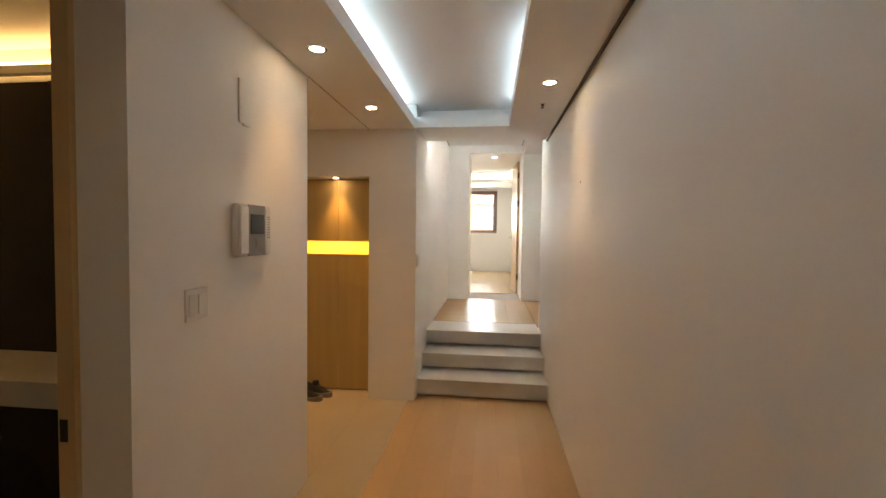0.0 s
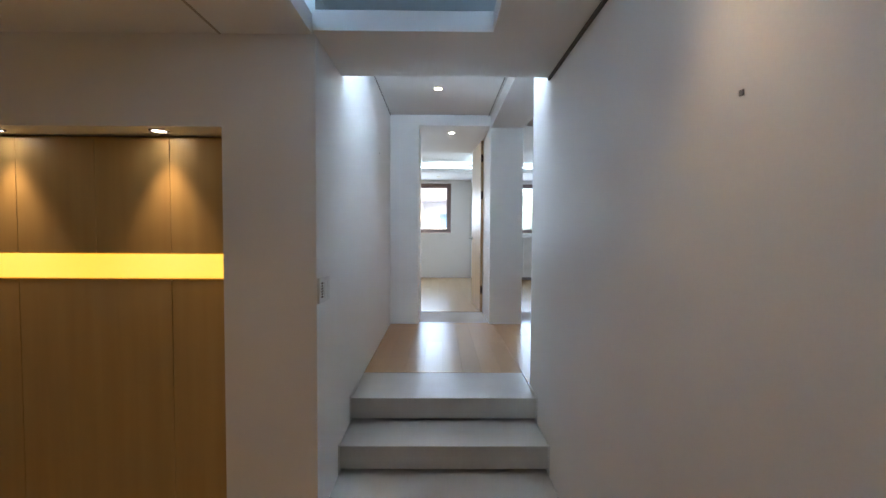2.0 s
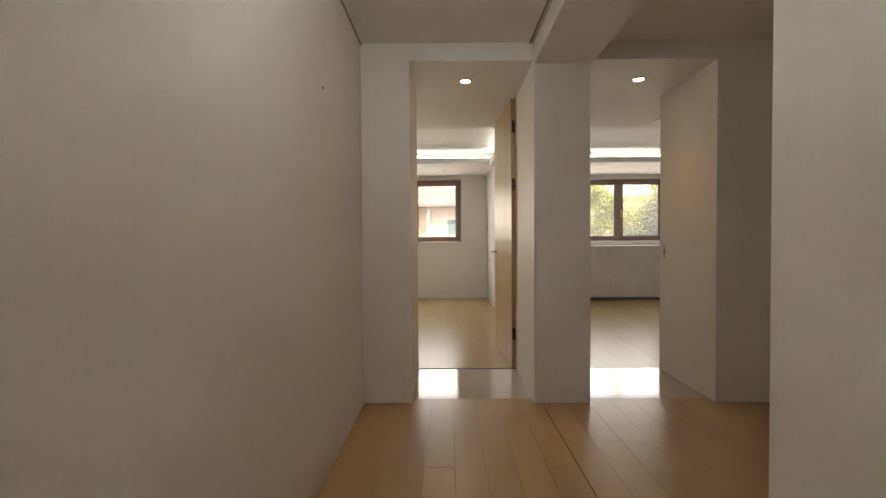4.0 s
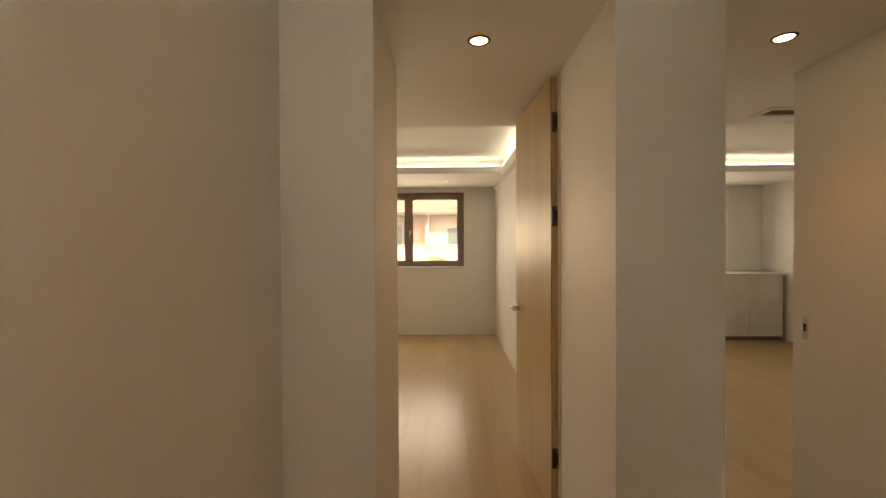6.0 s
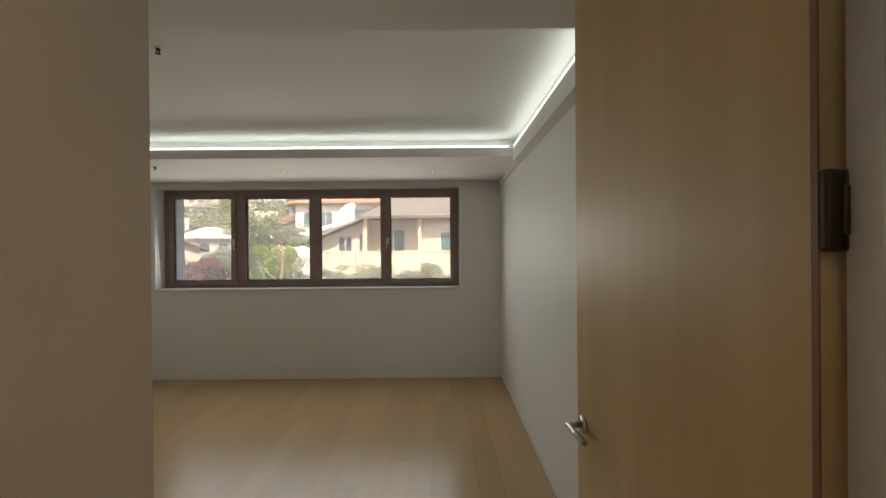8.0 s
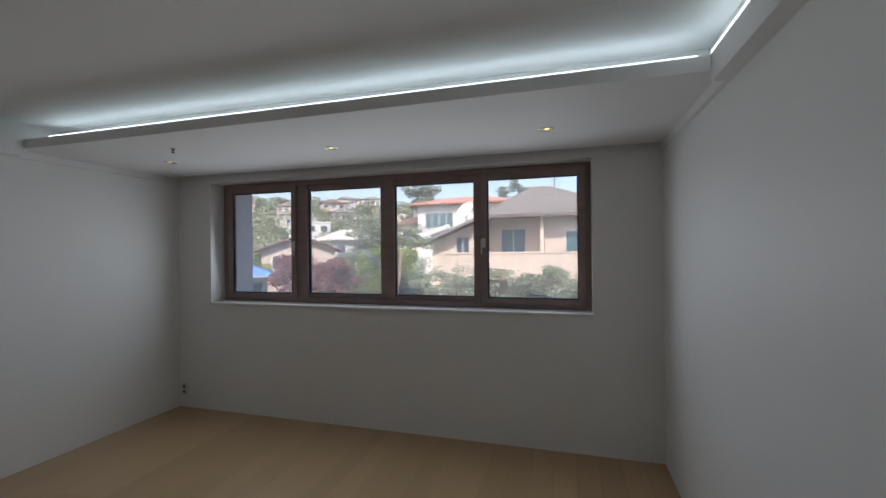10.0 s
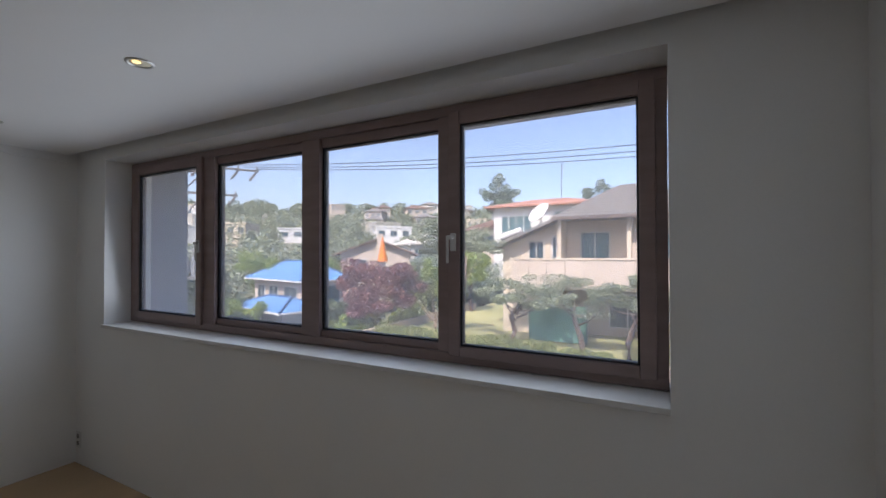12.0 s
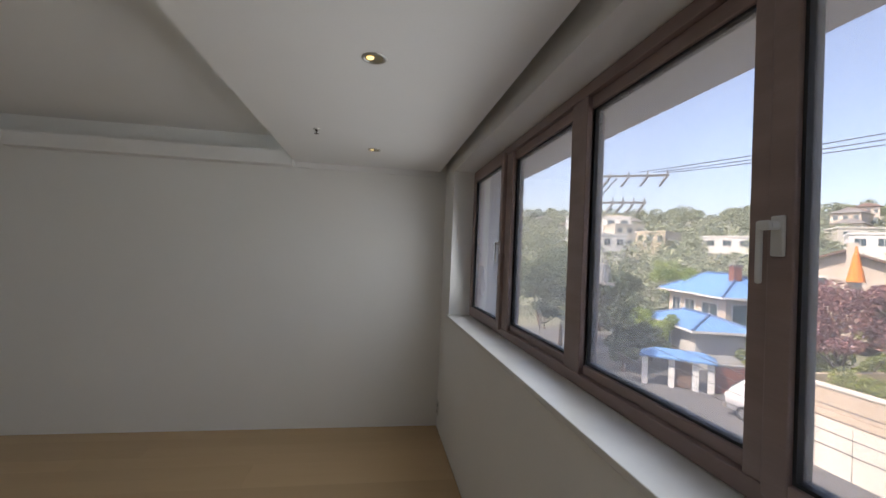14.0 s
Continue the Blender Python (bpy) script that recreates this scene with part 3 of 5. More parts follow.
# ---- windows ----
def window(name, W, panes, handles, label):
    """Outer frame, mullions, sashes, glass, handles and sill. panes: glass spans and whether the pane opens."""
    x0, x1, z0, z1 = W
    t = structure(root(name, ((x0 + x1) / 2, 12.395, z0), label, "window"), "", "")
    cx = (x0 + x1) / 2
    H = z1 - z0
    L = lambda x: x - cx
    fr = 0.05
    bm = bmesh.new()
    for lo, hi in (((L(x0) + 0.002, 0, 0.004), (L(x1) - 0.002, 0.085, fr)), ((L(x0) + 0.002, 0, H - fr), (L(x1) - 0.002, 0.085, H - 0.003)),
                   ((L(x0) + 0.002, 0, fr), (L(x0) + fr, 0.085, H - fr)), ((L(x1) - fr, 0, fr), (L(x1) - 0.002, 0.085, H - fr))):
        bm_box(bm, lo, hi, 0.003)
    frame_ob = part("window_frame", bm, FRAMEWOOD, t)
    for (a, b, opens), (a2, b2, o2) in zip(panes, panes[1:]):
        ia = b + (0.055 if opens else 0.0)
        ib = a2 - (0.055 if o2 else 0.0)
        if ib - ia < 0.02:
            m = (b + a2) / 2
            ia, ib = m - 0.025, m + 0.025
        block("mullion", (L(ia), 0.004, fr), (L(ib), 0.085, H - fr), FRAMEWOOD, t, bevel=0.003)
    gz0, gz1 = 0.085, H - 0.098
    for i, (a, b, opens) in enumerate(panes):
        y = -0.016 if opens else 0.022
        d = 0.06
        w = 0.056 if opens else 0.028
        bm = bmesh.new()
        zl, zh = (fr - 0.012, H - fr + 0.012) if opens else (fr, H - fr)
        A, B = L(a), L(b)
        for lo, hi in (((A - w, y, zl), (A, y + d, zh)), ((B, y, zl), (B + w, y + d, zh)), ((A, y, zl), (B, y + d, gz0)), ((A, y, gz1), (B, y + d, zh))):
            bm_box(bm, lo, hi, 0.004)
        s = part("sash", bm, FRAMEWOOD, t)
        bm = bmesh.new()
        e = 0.008
        for lo, hi in (((A, y + 0.012, gz0), (A + e, y + 0.05, gz1)), ((B - e, y + 0.012, gz0), (B, y + 0.05, gz1)),
                       ((A + e, y + 0.012, gz0), (B - e, y + 0.05, gz0 + e)), ((A + e, y + 0.012, gz1 - e), (B - e, y + 0.05, gz1))):
            bm_box(bm, lo, hi)
        part("seal", bm, RUBBER, s, "black glazing seal")
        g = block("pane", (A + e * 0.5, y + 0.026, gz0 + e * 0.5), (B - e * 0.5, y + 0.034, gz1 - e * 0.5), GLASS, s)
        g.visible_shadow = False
        if opens:
            hx = (B + w / 2) if opens == "r" else (A - w / 2)
            bm = bmesh.new()
            bm_box(bm, (hx - 0.014, y - 0.008, H / 2 - 0.08), (hx + 0.014, y, H / 2), 0.003)
            bm_cyl(bm, (hx, y - 0.008, H / 2 - 0.02), (hx, y - 0.026, H / 2 - 0.02), 0.009, n=12)
            hnd = part("handle_base", bm, WHITEPLASTIC, s)
            bm = bmesh.new()
            side = -1 if opens == "l" else 1
            bm_box(bm, (hx + side * 0.008 - 0.0155, y - 0.034, H / 2 - 0.030), (hx + side * 0.008 + 0.0155, y - 0.024, H / 2 - 0.010), 0.005)
            bm_box(bm, (hx + side * 0.017 - 0.0065, y - 0.034, H / 2 - 0.135), (hx + side * 0.017 + 0.0065, y - 0.024, H / 2 - 0.012), 0.005)
            part("window_handle", bm, WHITEPLASTIC, s, "white lever handle hanging down")
    return t


window("window_1", W1, [(-3.112, -2.415, "r"), (-2.25, -1.475, ""), (-1.345, -0.604, ""), (-0.486, 0.248, "l")], True,
       "long dark walnut window in four panes, closed")
window("window_2", W2, [(1.87, 2.45, "r"), (2.60, 3.33, ""), (3.46, 4.16, "l")], True, "long dark walnut window in three panes, closed")
for name, W in (("sill_1", W1), ("sill_2", W2)):
    structure(block(name, (W[0], 12.205, W[2] - 0.022), (W[1], 12.394, W[2] + 0.002), TRIM, bevel=0.003), "white painted window sill", "window sill")


# ---- bedroom and study small things ----
def socket(place, turn, label):
    t = root("socket", place, label, "socket", "wall sockets", turn)
    block("plate", (-0.035, -0.008, -0.06), (0.035, 0, 0.06), WHITEPLASTIC, t, bevel=0.003)
    bm = bmesh.new()
    for z in (-0.026, 0.026):
        bm_cyl(bm, (0, -0.0095, z), (0, -0.0081, z), 0.018, n=18)
    part("insert", bm, GREYPLASTIC, t)


socket((-3.58, 12.225, UP + 0.18), 0, "white double wall socket low on the window wall")
socket((5.0, 11.1, UP + 0.25), -90, "white wall socket low on the study wall")


def low_cabinet(x, i):
    t = root("low_cabinet", (x, 11.74, UP), "white lacquered low cabinet unit under the study window", "cabinet", "low cabinets")
    block("body", (0.0005, 0.021, 0.06), (0.4895, 0.48, 0.955), TRIM, t)
    block("plinth", (0.0005, 0.04, 0), (0.4895, 0.46, 0.0595), GREYPLASTIC, t)
    block("door", (0.0025, 0, 0.065), (0.4875, 0.0205, 0.95), TRIM, t, bevel=0.002)
    return t


for i in range(8):
    low_cabinet(1.02 + i * 0.49, i)
tagged(block("cabinet_top", (1.015, 11.72, UP + 0.956), (4.955, 12.222, UP + 0.98), mat("white_top", (0.74, 0.73, 0.71), rough=0.3), bevel=0.003),
       "white continuous top over the low cabinets", "worktop")


def ceiling_vent():
    t = root("ceiling_vent", (2.62, 8.46, SOF), "white framed ceiling vent with a dark brown slot", "ceiling vent")
    blocks("frame", [((-0.42, -0.10, -0.008), (0.42, -0.06, 0)), ((-0.42, 0.06, -0.008), (0.42, 0.10, 0)), ((-0.42, -0.06, -0.008), (-0.38, 0.06, 0)),
                     ((0.38, -0.06, -0.008), (0.42, 0.06, 0))], TRIM, t)
    block("backing", (-0.38, -0.06, -0.003), (0.38, 0.06, 0), SHADOW, t)
    for i in range(4):
        block("slat", (-0.38, -0.05 + i * 0.03, -0.006), (0.38, -0.044 + i * 0.03, -0.0032), FRAMEWARM, t)


ceiling_vent()


def nail(place, turn, label):
    t = root("wall_sensor", place, label, "sensor", "", turn)
    block("cap", (-0.006, -0.004, -0.006), (0.006, 0, 0.006), GREYPLASTIC, t, bevel=0.001)


nail((-0.50, 6.14, 2.293), 90, "tiny grey sensor on the hall wall")
nail((0.705, 3.01, 1.843), -90, "tiny grey sensor on the foyer wall")


# ---- outdoors: ground, road, gardens ----
ASPHALT = mat("road_concrete", (0.135, 0.13, 0.125), (0.10, 0.098, 0.095), rough=0.9, scale=0.6, bump=0.002, bump_scale=60, fine=0.1)
SCRUB = mat("hillside_scrub", (0.16, 0.175, 0.11), (0.21, 0.20, 0.14), rough=0.95, scale=0.08, bump=0.05, bump_scale=2, fine=0.25)
LAWN = mat("lawn", (0.44, 0.41, 0.19), (0.34, 0.34, 0.14), rough=0.95, scale=0.7, bump=0.02, bump_scale=40, fine=0.25)
BEIGE = mat("beige_render", (0.64, 0.545, 0.42), (0.58, 0.49, 0.375), rough=0.85, scale=0.5, bump=0.003, bump_scale=60, fine=0.06)
GARDENWALL = mat("garden_wall_stone", (0.45, 0.365, 0.28), (0.38, 0.31, 0.235), rough=0.9, scale=0.8, bump=0.004, bump_scale=40, fine=0.1)
PALEWALL = mat("pale_concrete", (0.58, 0.545, 0.48), (0.48, 0.45, 0.39), rough=0.9, scale=0.9, stretch=(1.4, 1.4, 0.3), bump=0.003, bump_scale=40, fine=0.08)
ROOFGREY = mat("grey_shingle", (0.22, 0.20, 0.18), (0.17, 0.16, 0.145), rough=0.9, scale=1.5, bump=0.004, bump_scale=25, fine=0.15)
ROOFBLUE = mat("blue_glazed_tile", (0.13, 0.30, 0.55), (0.10, 0.24, 0.47), rough=0.35, scale=1.5, fine=0.1, bump_scale=20)
ROOFRIB = mat("blue_rib", (0.19, 0.37, 0.61), (0.15, 0.31, 0.54), rough=0.4, scale=2)
ROOFRIDGE = mat("dark_blue_ridge_tile", (0.05, 0.12, 0.26), (0.04, 0.10, 0.22), rough=0.4, scale=2)
ROOFRED = mat("terracotta_roof", (0.50, 0.25, 0.18), (0.42, 0.20, 0.14), rough=0.85, scale=1, fine=0.12, bump_scale=20)
ROOFBROWN = mat("brown_roof", (0.19, 0.12, 0.085), (0.15, 0.095, 0.07), rough=0.9, scale=1)
WHITERENDER = mat("white_render", (0.68, 0.67, 0.64), (0.60, 0.59, 0.56), rough=0.8, scale=0.6, fine=0.05)
PINKRENDER = mat("pinkish_render", (0.58, 0.485, 0.40), (0.52, 0.435, 0.355), rough=0.85, scale=0.5, fine=0.06)
BRICKRED = mat("red_brick", (0.27, 0.105, 0.075), (0.22, 0.08, 0.06), rough=0.9, scale=3, fine=0.15)
DARKGLASS = mat("dark_window_glass", (0.06, 0.10, 0.12), (0.04, 0.07, 0.09), rough=0.12, scale=1)
TEALGLASS = mat("teal_window_glass", (0.09, 0.17, 0.18), (0.07, 0.13, 0.145), rough=0.2, scale=1)
GREENNET = mat("green_mesh_fence", (0.11, 0.24, 0.19), (0.09, 0.20, 0.16), rough=0.8, scale=3, fine=0.15)
POLE = mat("concrete_pole", (0.22, 0.215, 0.21), (0.18, 0.175, 0.17), rough=0.85, scale=3)
CANGREY = mat("grey_enamelled_steel", (0.27, 0.28, 0.285), (0.22, 0.23, 0.235), rough=0.5, scale=4)
WIRE = mat("black_cable", (0.03, 0.03, 0.032), rough=0.6)
BARK = mat("bark", (0.15, 0.10, 0.07), (0.09, 0.065, 0.048), rough=0.95, scale=5, stretch=(3, 3, 0.8), bump=0.02, bump_scale=20, fine=0.2)
BARKPALE = mat("pale_bark", (0.26, 0.20, 0.14), (0.17, 0.125, 0.09), rough=0.95, scale=5, bump=0.015, bump_scale=20, fine=0.2)
# leaf colours run pale with outdoor haze painted in, most in HAZYLEAF
PINE = mat("pine_needles", (0.40, 0.44, 0.30), (0.30, 0.34, 0.23), rough=0.7, scale=0.9, per_island=0.35, leaf=0.45)
LEAFBRIGHT = mat("young_leaves", (0.37, 0.45, 0.13), (0.28, 0.36, 0.10), rough=0.6, scale=0.9, per_island=0.35, leaf=0.45)
HAZYLEAF = mat("haze_tinted_leaves", (0.36, 0.42, 0.33), (0.28, 0.34, 0.26), rough=0.8, scale=0.6, per_island=0.3, leaf=0.45)
FENCEPOST = mat("brown_grey_post", (0.17, 0.13, 0.11), (0.13, 0.10, 0.085), rough=0.8, scale=4)
LEAFDARK = mat("dark_leaves", (0.21, 0.25, 0.145), (0.15, 0.19, 0.105), rough=0.7, scale=0.6, per_island=0.35, leaf=0.45)
MAPLE = mat("red_maple_leaves", (0.35, 0.19, 0.175), (0.27, 0.135, 0.13), rough=0.6, scale=1.2, per_island=0.4, leaf=0.45)
HEDGE = mat("hedge_leaves", (0.30, 0.34, 0.10), (0.22, 0.26, 0.075), rough=0.7, scale=1.5, per_island=0.35, leaf=0.45)


def ground_z(x, y):
    r = math.hypot(x, y - 12)
    far = max(0.0, r - 48)
    h = -4.2 + far * 0.155 - max(0.0, far - 190) * 0.12
    if far > 0:
        h += 2.2 * noise.noise(Vector((x * 0.018, y * 0.018, 3.1))) * min(1, far / 40)
    return h


bm = bmesh.new()
radii = [0.0, 8, 16, 24, 32, 40, 48, 56, 66, 78, 92, 108, 126, 146, 168, 192, 220, 255, 300, 380, 520, 800, 1400, 2600]
NA = 72
rings = [[bm.verts.new((0, 12, -4.2))]]
for r in radii[1:]:
    rings.append([bm.verts.new((r * math.cos(2 * math.pi * k / NA), 12 + r * math.sin(2 * math.pi * k / NA),
                                ground_z(r * math.cos(2 * math.pi * k / NA), 12 + r * math.sin(2 * math.pi * k / NA)) if r < 900 else 20))
                  for k in range(NA)])
for k in range(NA):
    f = bm.faces.new((rings[0][0], rings[1][k], rings[1][(k + 1) % NA]))
for A, B, r in zip(rings[1:], rings[2:], radii[2:]):
    for k in range(NA):
        f = bm.faces.new((A[k], B[k], B[(k + 1) % NA], A[(k + 1) % NA]))
        f.material_index = 0 if r <= 40 else 1
        f.smooth = True
structure(part("ground", bm, [ASPHALT, SCRUB]), "pale concrete road running into green hillside", "ground")

# raised garden with its two-part wall
GZ = -2.0
structure(block("garden_lawn", (-12.5, 26.25, -4.6), (16, 58, GZ), LAWN), "raised lawn of dry yellow-green grass", "lawn")
rw = structure(root("retaining_wall", (-12.5, 25.85, -4.6), "pale stained concrete retaining wall along the road", "retaining wall"), "", "")
for i in range(26):
    block("panel", (i * 1.0965 + 0.012, 0.001 * (i % 3), 0), ((i + 1) * 1.0965 - 0.012, 0.3995, 1.98), PALEWALL, rw)
block("backing", (0.01, 0.05, 0.001), (28.49, 0.3993, 1.97), ROOFGREY, rw)
gw = structure(root("garden_wall", (0, 26.05, -2.62), "low beige garden wall with coping and dark piers above the road", "garden wall"), "", "")
for i in range(9):
    x = -11.9 + i * 3.2
    block("panel", (x + 0.08, -0.07, 0.28), (x + 3.12, 0.09, 0.965), GARDENWALL, gw, bevel=0.01)
    block("plinth", (x + 0.08, -0.11, 0.001), (x + 3.12, 0.11, 0.275), GARDENWALL, gw, bevel=0.01)
    block("coping", (x + 0.08, -0.12, 0.967), (x + 3.12, 0.13, 1.07), PALEWALL, gw, "pale coping", bevel=0.015)
    block("pier", (x - 0.07, -0.17, 0.001), (x + 0.07, 0.14, 1.14), FENCEPOST, gw, bevel=0.01)
structure(blocks("garden_wall_side", [((-12.5, 26.2505, GZ), (-12.3, 40, -1.55))], GARDENWALL), "low beige garden wall beside the lane", "garden wall")


# ---- plants ----
def leaves_into(verts, faces, centre, radii3, n, size, rng, flat=0.5, drop=0.0):
    """Small bent leaf quads scattered through an uneven ellipsoid."""
    for _ in range(n):
        while True:
            p = rng.uniform(-1, 1, 3)
            q = np.dot(p, p)
            if q < 1 and rng.random() < 0.25 + q:
                break
        c = np.array(centre) + p * radii3
        a = rng.normal(size=3)
        a[2] *= flat
        a /= np.linalg.norm(a)
        b = np.cross(a, rng.normal(size=3))
        b /= np.linalg.norm(b)
        s = size * rng.uniform(0.6, 1.4)
        k = len(verts)
        verts.extend([c - a * s, c + b * s * 0.45, c + a * s, c - b * s * 0.45])
        faces.append((k, k + 1, k + 2, k + 3))


def leaf_mesh(name, verts, faces, material):
    me = bpy.data.meshes.new(name)
    me.from_pydata([tuple(v) for v in verts], [], faces)
    me.materials.append(material)
    return me


def limb(bm, pts, r0, r1, n=8):
    """A tapered bent limb through pts."""
    prev = None
    for i, p in enumerate(pts):
        p = Vector(p)
        d = (Vector(pts[min(i + 1, len(pts) - 1)]) - Vector(pts[max(i - 1, 0)])).normalized()
        q = d.to_track_quat("Z", "Y").to_matrix()
        r = r0 + (r1 - r0) * i / (len(pts) - 1)
        ring = [bm.verts.new(p + q @ Vector((r * math.cos(2 * math.pi * k / n), r * math.sin(2 * math.pi * k / n), 0))) for k in range(n)]
        if prev:
            for k in range(n):
                bm.faces.new((prev[k], prev[(k + 1) % n], ring[(k + 1) % n], ring[k]))
        prev = ring
    bm.faces.new(prev)


def tree(name, place, label, clumps, leaf, bark, seed, trunk_top, r=0.14, leaf_n=260, leaf_size=0.16, flat=0.5, lean=(0, 0), group=""):
    """Trunk to trunk_top, a limb to each clump (x, y, z, rx, ry, rz), and a crown of small leaves in those clumps."""
    rng = np.random.default_rng(seed)
    t = root(name, place, label, "tree", group)
    bm = bmesh.new()
    top = Vector((lean[0], lean[1], trunk_top))
    limb(bm, [(0, 0, -0.05), (lean[0] * 0.15 + rng.normal() * 0.08, lean[1] * 0.2, trunk_top * 0.33),
              (lean[0] * 0.6 + rng.normal() * 0.1, lean[1] * 0.6, trunk_top * 0.7), top], r, r * 0.6, 10)
    part("trunk", bm, bark, t, smooth=True)
    verts, faces = [], []
    for (x, y, z, rx, ry, rz) in clumps:
        bm = bmesh.new()
        c = Vector((x, y, z - rz * 0.3))
        s = top * rng.uniform(0.55, 1.0)
        mid = (s + c) / 2 + Vector((rng.normal() * 0.12, rng.normal() * 0.12, -0.15 + rng.normal() * 0.1))
        limb(bm, [s, s.lerp(mid, 0.5) + Vector((0, 0, -0.05)), mid, c], r * 0.42, r * 0.12, 7)
        part("limb", bm, bark, t, smooth=True)
        k = int(leaf_n)
        sub = 7
        for _ in range(sub):
            o = rng.uniform(-0.65, 0.65, 3) * (rx, ry, rz)
            leaves_into(verts, faces, (x + o[0], y + o[1], z + o[2]), np.array((rx, ry, rz)) * rng.uniform(0.35, 0.6), k // sub, leaf_size, rng, flat)
    crown = new("crown", leaf_mesh("crown", verts, faces, leaf))
    crown.parent = t
    return t


def pine(place, seed, spread, height, label, lean=(0.3, 0), n=7):
    rng = np.random.default_rng(seed)
    cl = []
    for i in range(n):
        a = 2.4 * i + rng.uniform(-0.4, 0.4)
        q = spread * (0.35 + 0.65 * (i / n) ** 0.6) * (0.2 if i == n - 1 else 1)
        z = height * (0.6 + 0.4 * ((i + 0.5) / n))
        w = spread * rng.uniform(0.32, 0.5)
        cl.append((lean[0] + q * math.cos(a), lean[1] + q * math.sin(a), z, w, w, w * 0.38))
    return tree("pine_tree", place, label, cl, PINE, BARK, seed, height * 0.62, r=0.13, leaf_n=1300, leaf_size=0.052, lean=lean, group="garden pines")


pine((-5.9, 29.0, GZ), 3, 1.9, 2.9, "clipped cloud pine with a twisted trunk on the lawn", (0.4, 0.2), 8)
pine((-2.7, 28.9, GZ), 5, 2.2, 3.0, "spreading cloud pine before the beige house", (-0.4, 0.1), 8)
pine((-0.9, 28.2, GZ), 8, 2.0, 3.1, "spreading cloud pine before the beige house", (0.5, 0.1), 8)
pine((2.2, 28.6, GZ), 12, 1.8, 3.1, "spreading cloud pine before the beige house", (0.3, 0.1), 8)
pine((6.0, 28.6, GZ), 13, 1.9, 3.3, "spreading cloud pine before the beige house", (0.3, 0.1), 8)
tree("pine_tree", (-8.3, 28.4, GZ), "tall flat-topped pine with a long curved trunk",
     [(-1.1, 0, 4.7, 1.1, 1.1, 0.40), (0.5, 0.3, 4.9, 1.2, 1.2, 0.45), (1.5, -0.2, 4.4, 0.9, 0.9, 0.32), (-0.2, -0.7, 5.3, 1.0, 1.0, 0.40), (-1.6, 0.6, 4.3, 0.7, 0.7, 0.30),
      (0.2, 0.9, 4.5, 0.9, 0.9, 0.35)], PINE, BARKPALE, 21, 4.0, r=0.10, leaf_n=1500, leaf_size=0.06, lean=(0.5, 0), group="garden pines")
tree("garden_tree", (-10.6, 30.6, GZ), "pruned tree of several pale stems with bright young leaves",
     [(-1.5, 0, 2.9, 0.5, 0.5, 0.6), (-0.8, 0.3, 3.3, 0.55, 0.5, 0.5), (-0.1, -0.2, 3.1, 0.45, 0.4, 0.45), (0.6, 0.1, 2.7, 0.45, 0.4, 0.4), (1.4, -0.1, 2.5, 0.4, 0.4, 0.3),
      (-1.2, -0.3, 2.2, 0.45, 0.45, 0.4), (1.0, 0.2, 2.0, 0.4, 0.35, 0.3)], LEAFBRIGHT, BARKPALE, 31, 0.55, r=0.15, leaf_n=330, leaf_size=0.08)
tree("maple_tree", (-13.6, 29.6, -4.2), "dense red-leaved maple behind the lane",
     [(0, 0, 4.7, 1.9, 1.8, 1.2), (-1.8, 0.2, 4.1, 1.15, 1.2, 0.95), (1.8, 0.1, 4.1, 1.15, 1.2, 0.95), (-0.95, -0.3, 5.2, 1.2, 1.2, 0.75), (0.95, 0, 5.2, 1.2, 1.2, 0.75),
      (0, -0.8, 3.6, 1.7, 1.4, 0.8)], MAPLE, BARK, 41, 2.6, r=0.16, leaf_n=2600, leaf_size=0.085)
tree("garden_tree", (-15.2, 29.0, -4.2), "low bright green shrub under the red maple",
     [(-0.5, 0, 1.6, 0.6, 0.6, 0.6), (0.5, 0.1, 1.9, 0.6, 0.6, 0.6), (0.1, -0.3, 2.5, 0.5, 0.5, 0.5), (-0.2, 0.2, 1.0, 0.8, 0.7, 0.5)], LEAFBRIGHT, BARK, 42, 0.8, r=0.07, leaf_n=1000, leaf_size=0.075)
rng = np.random.default_rng(77)
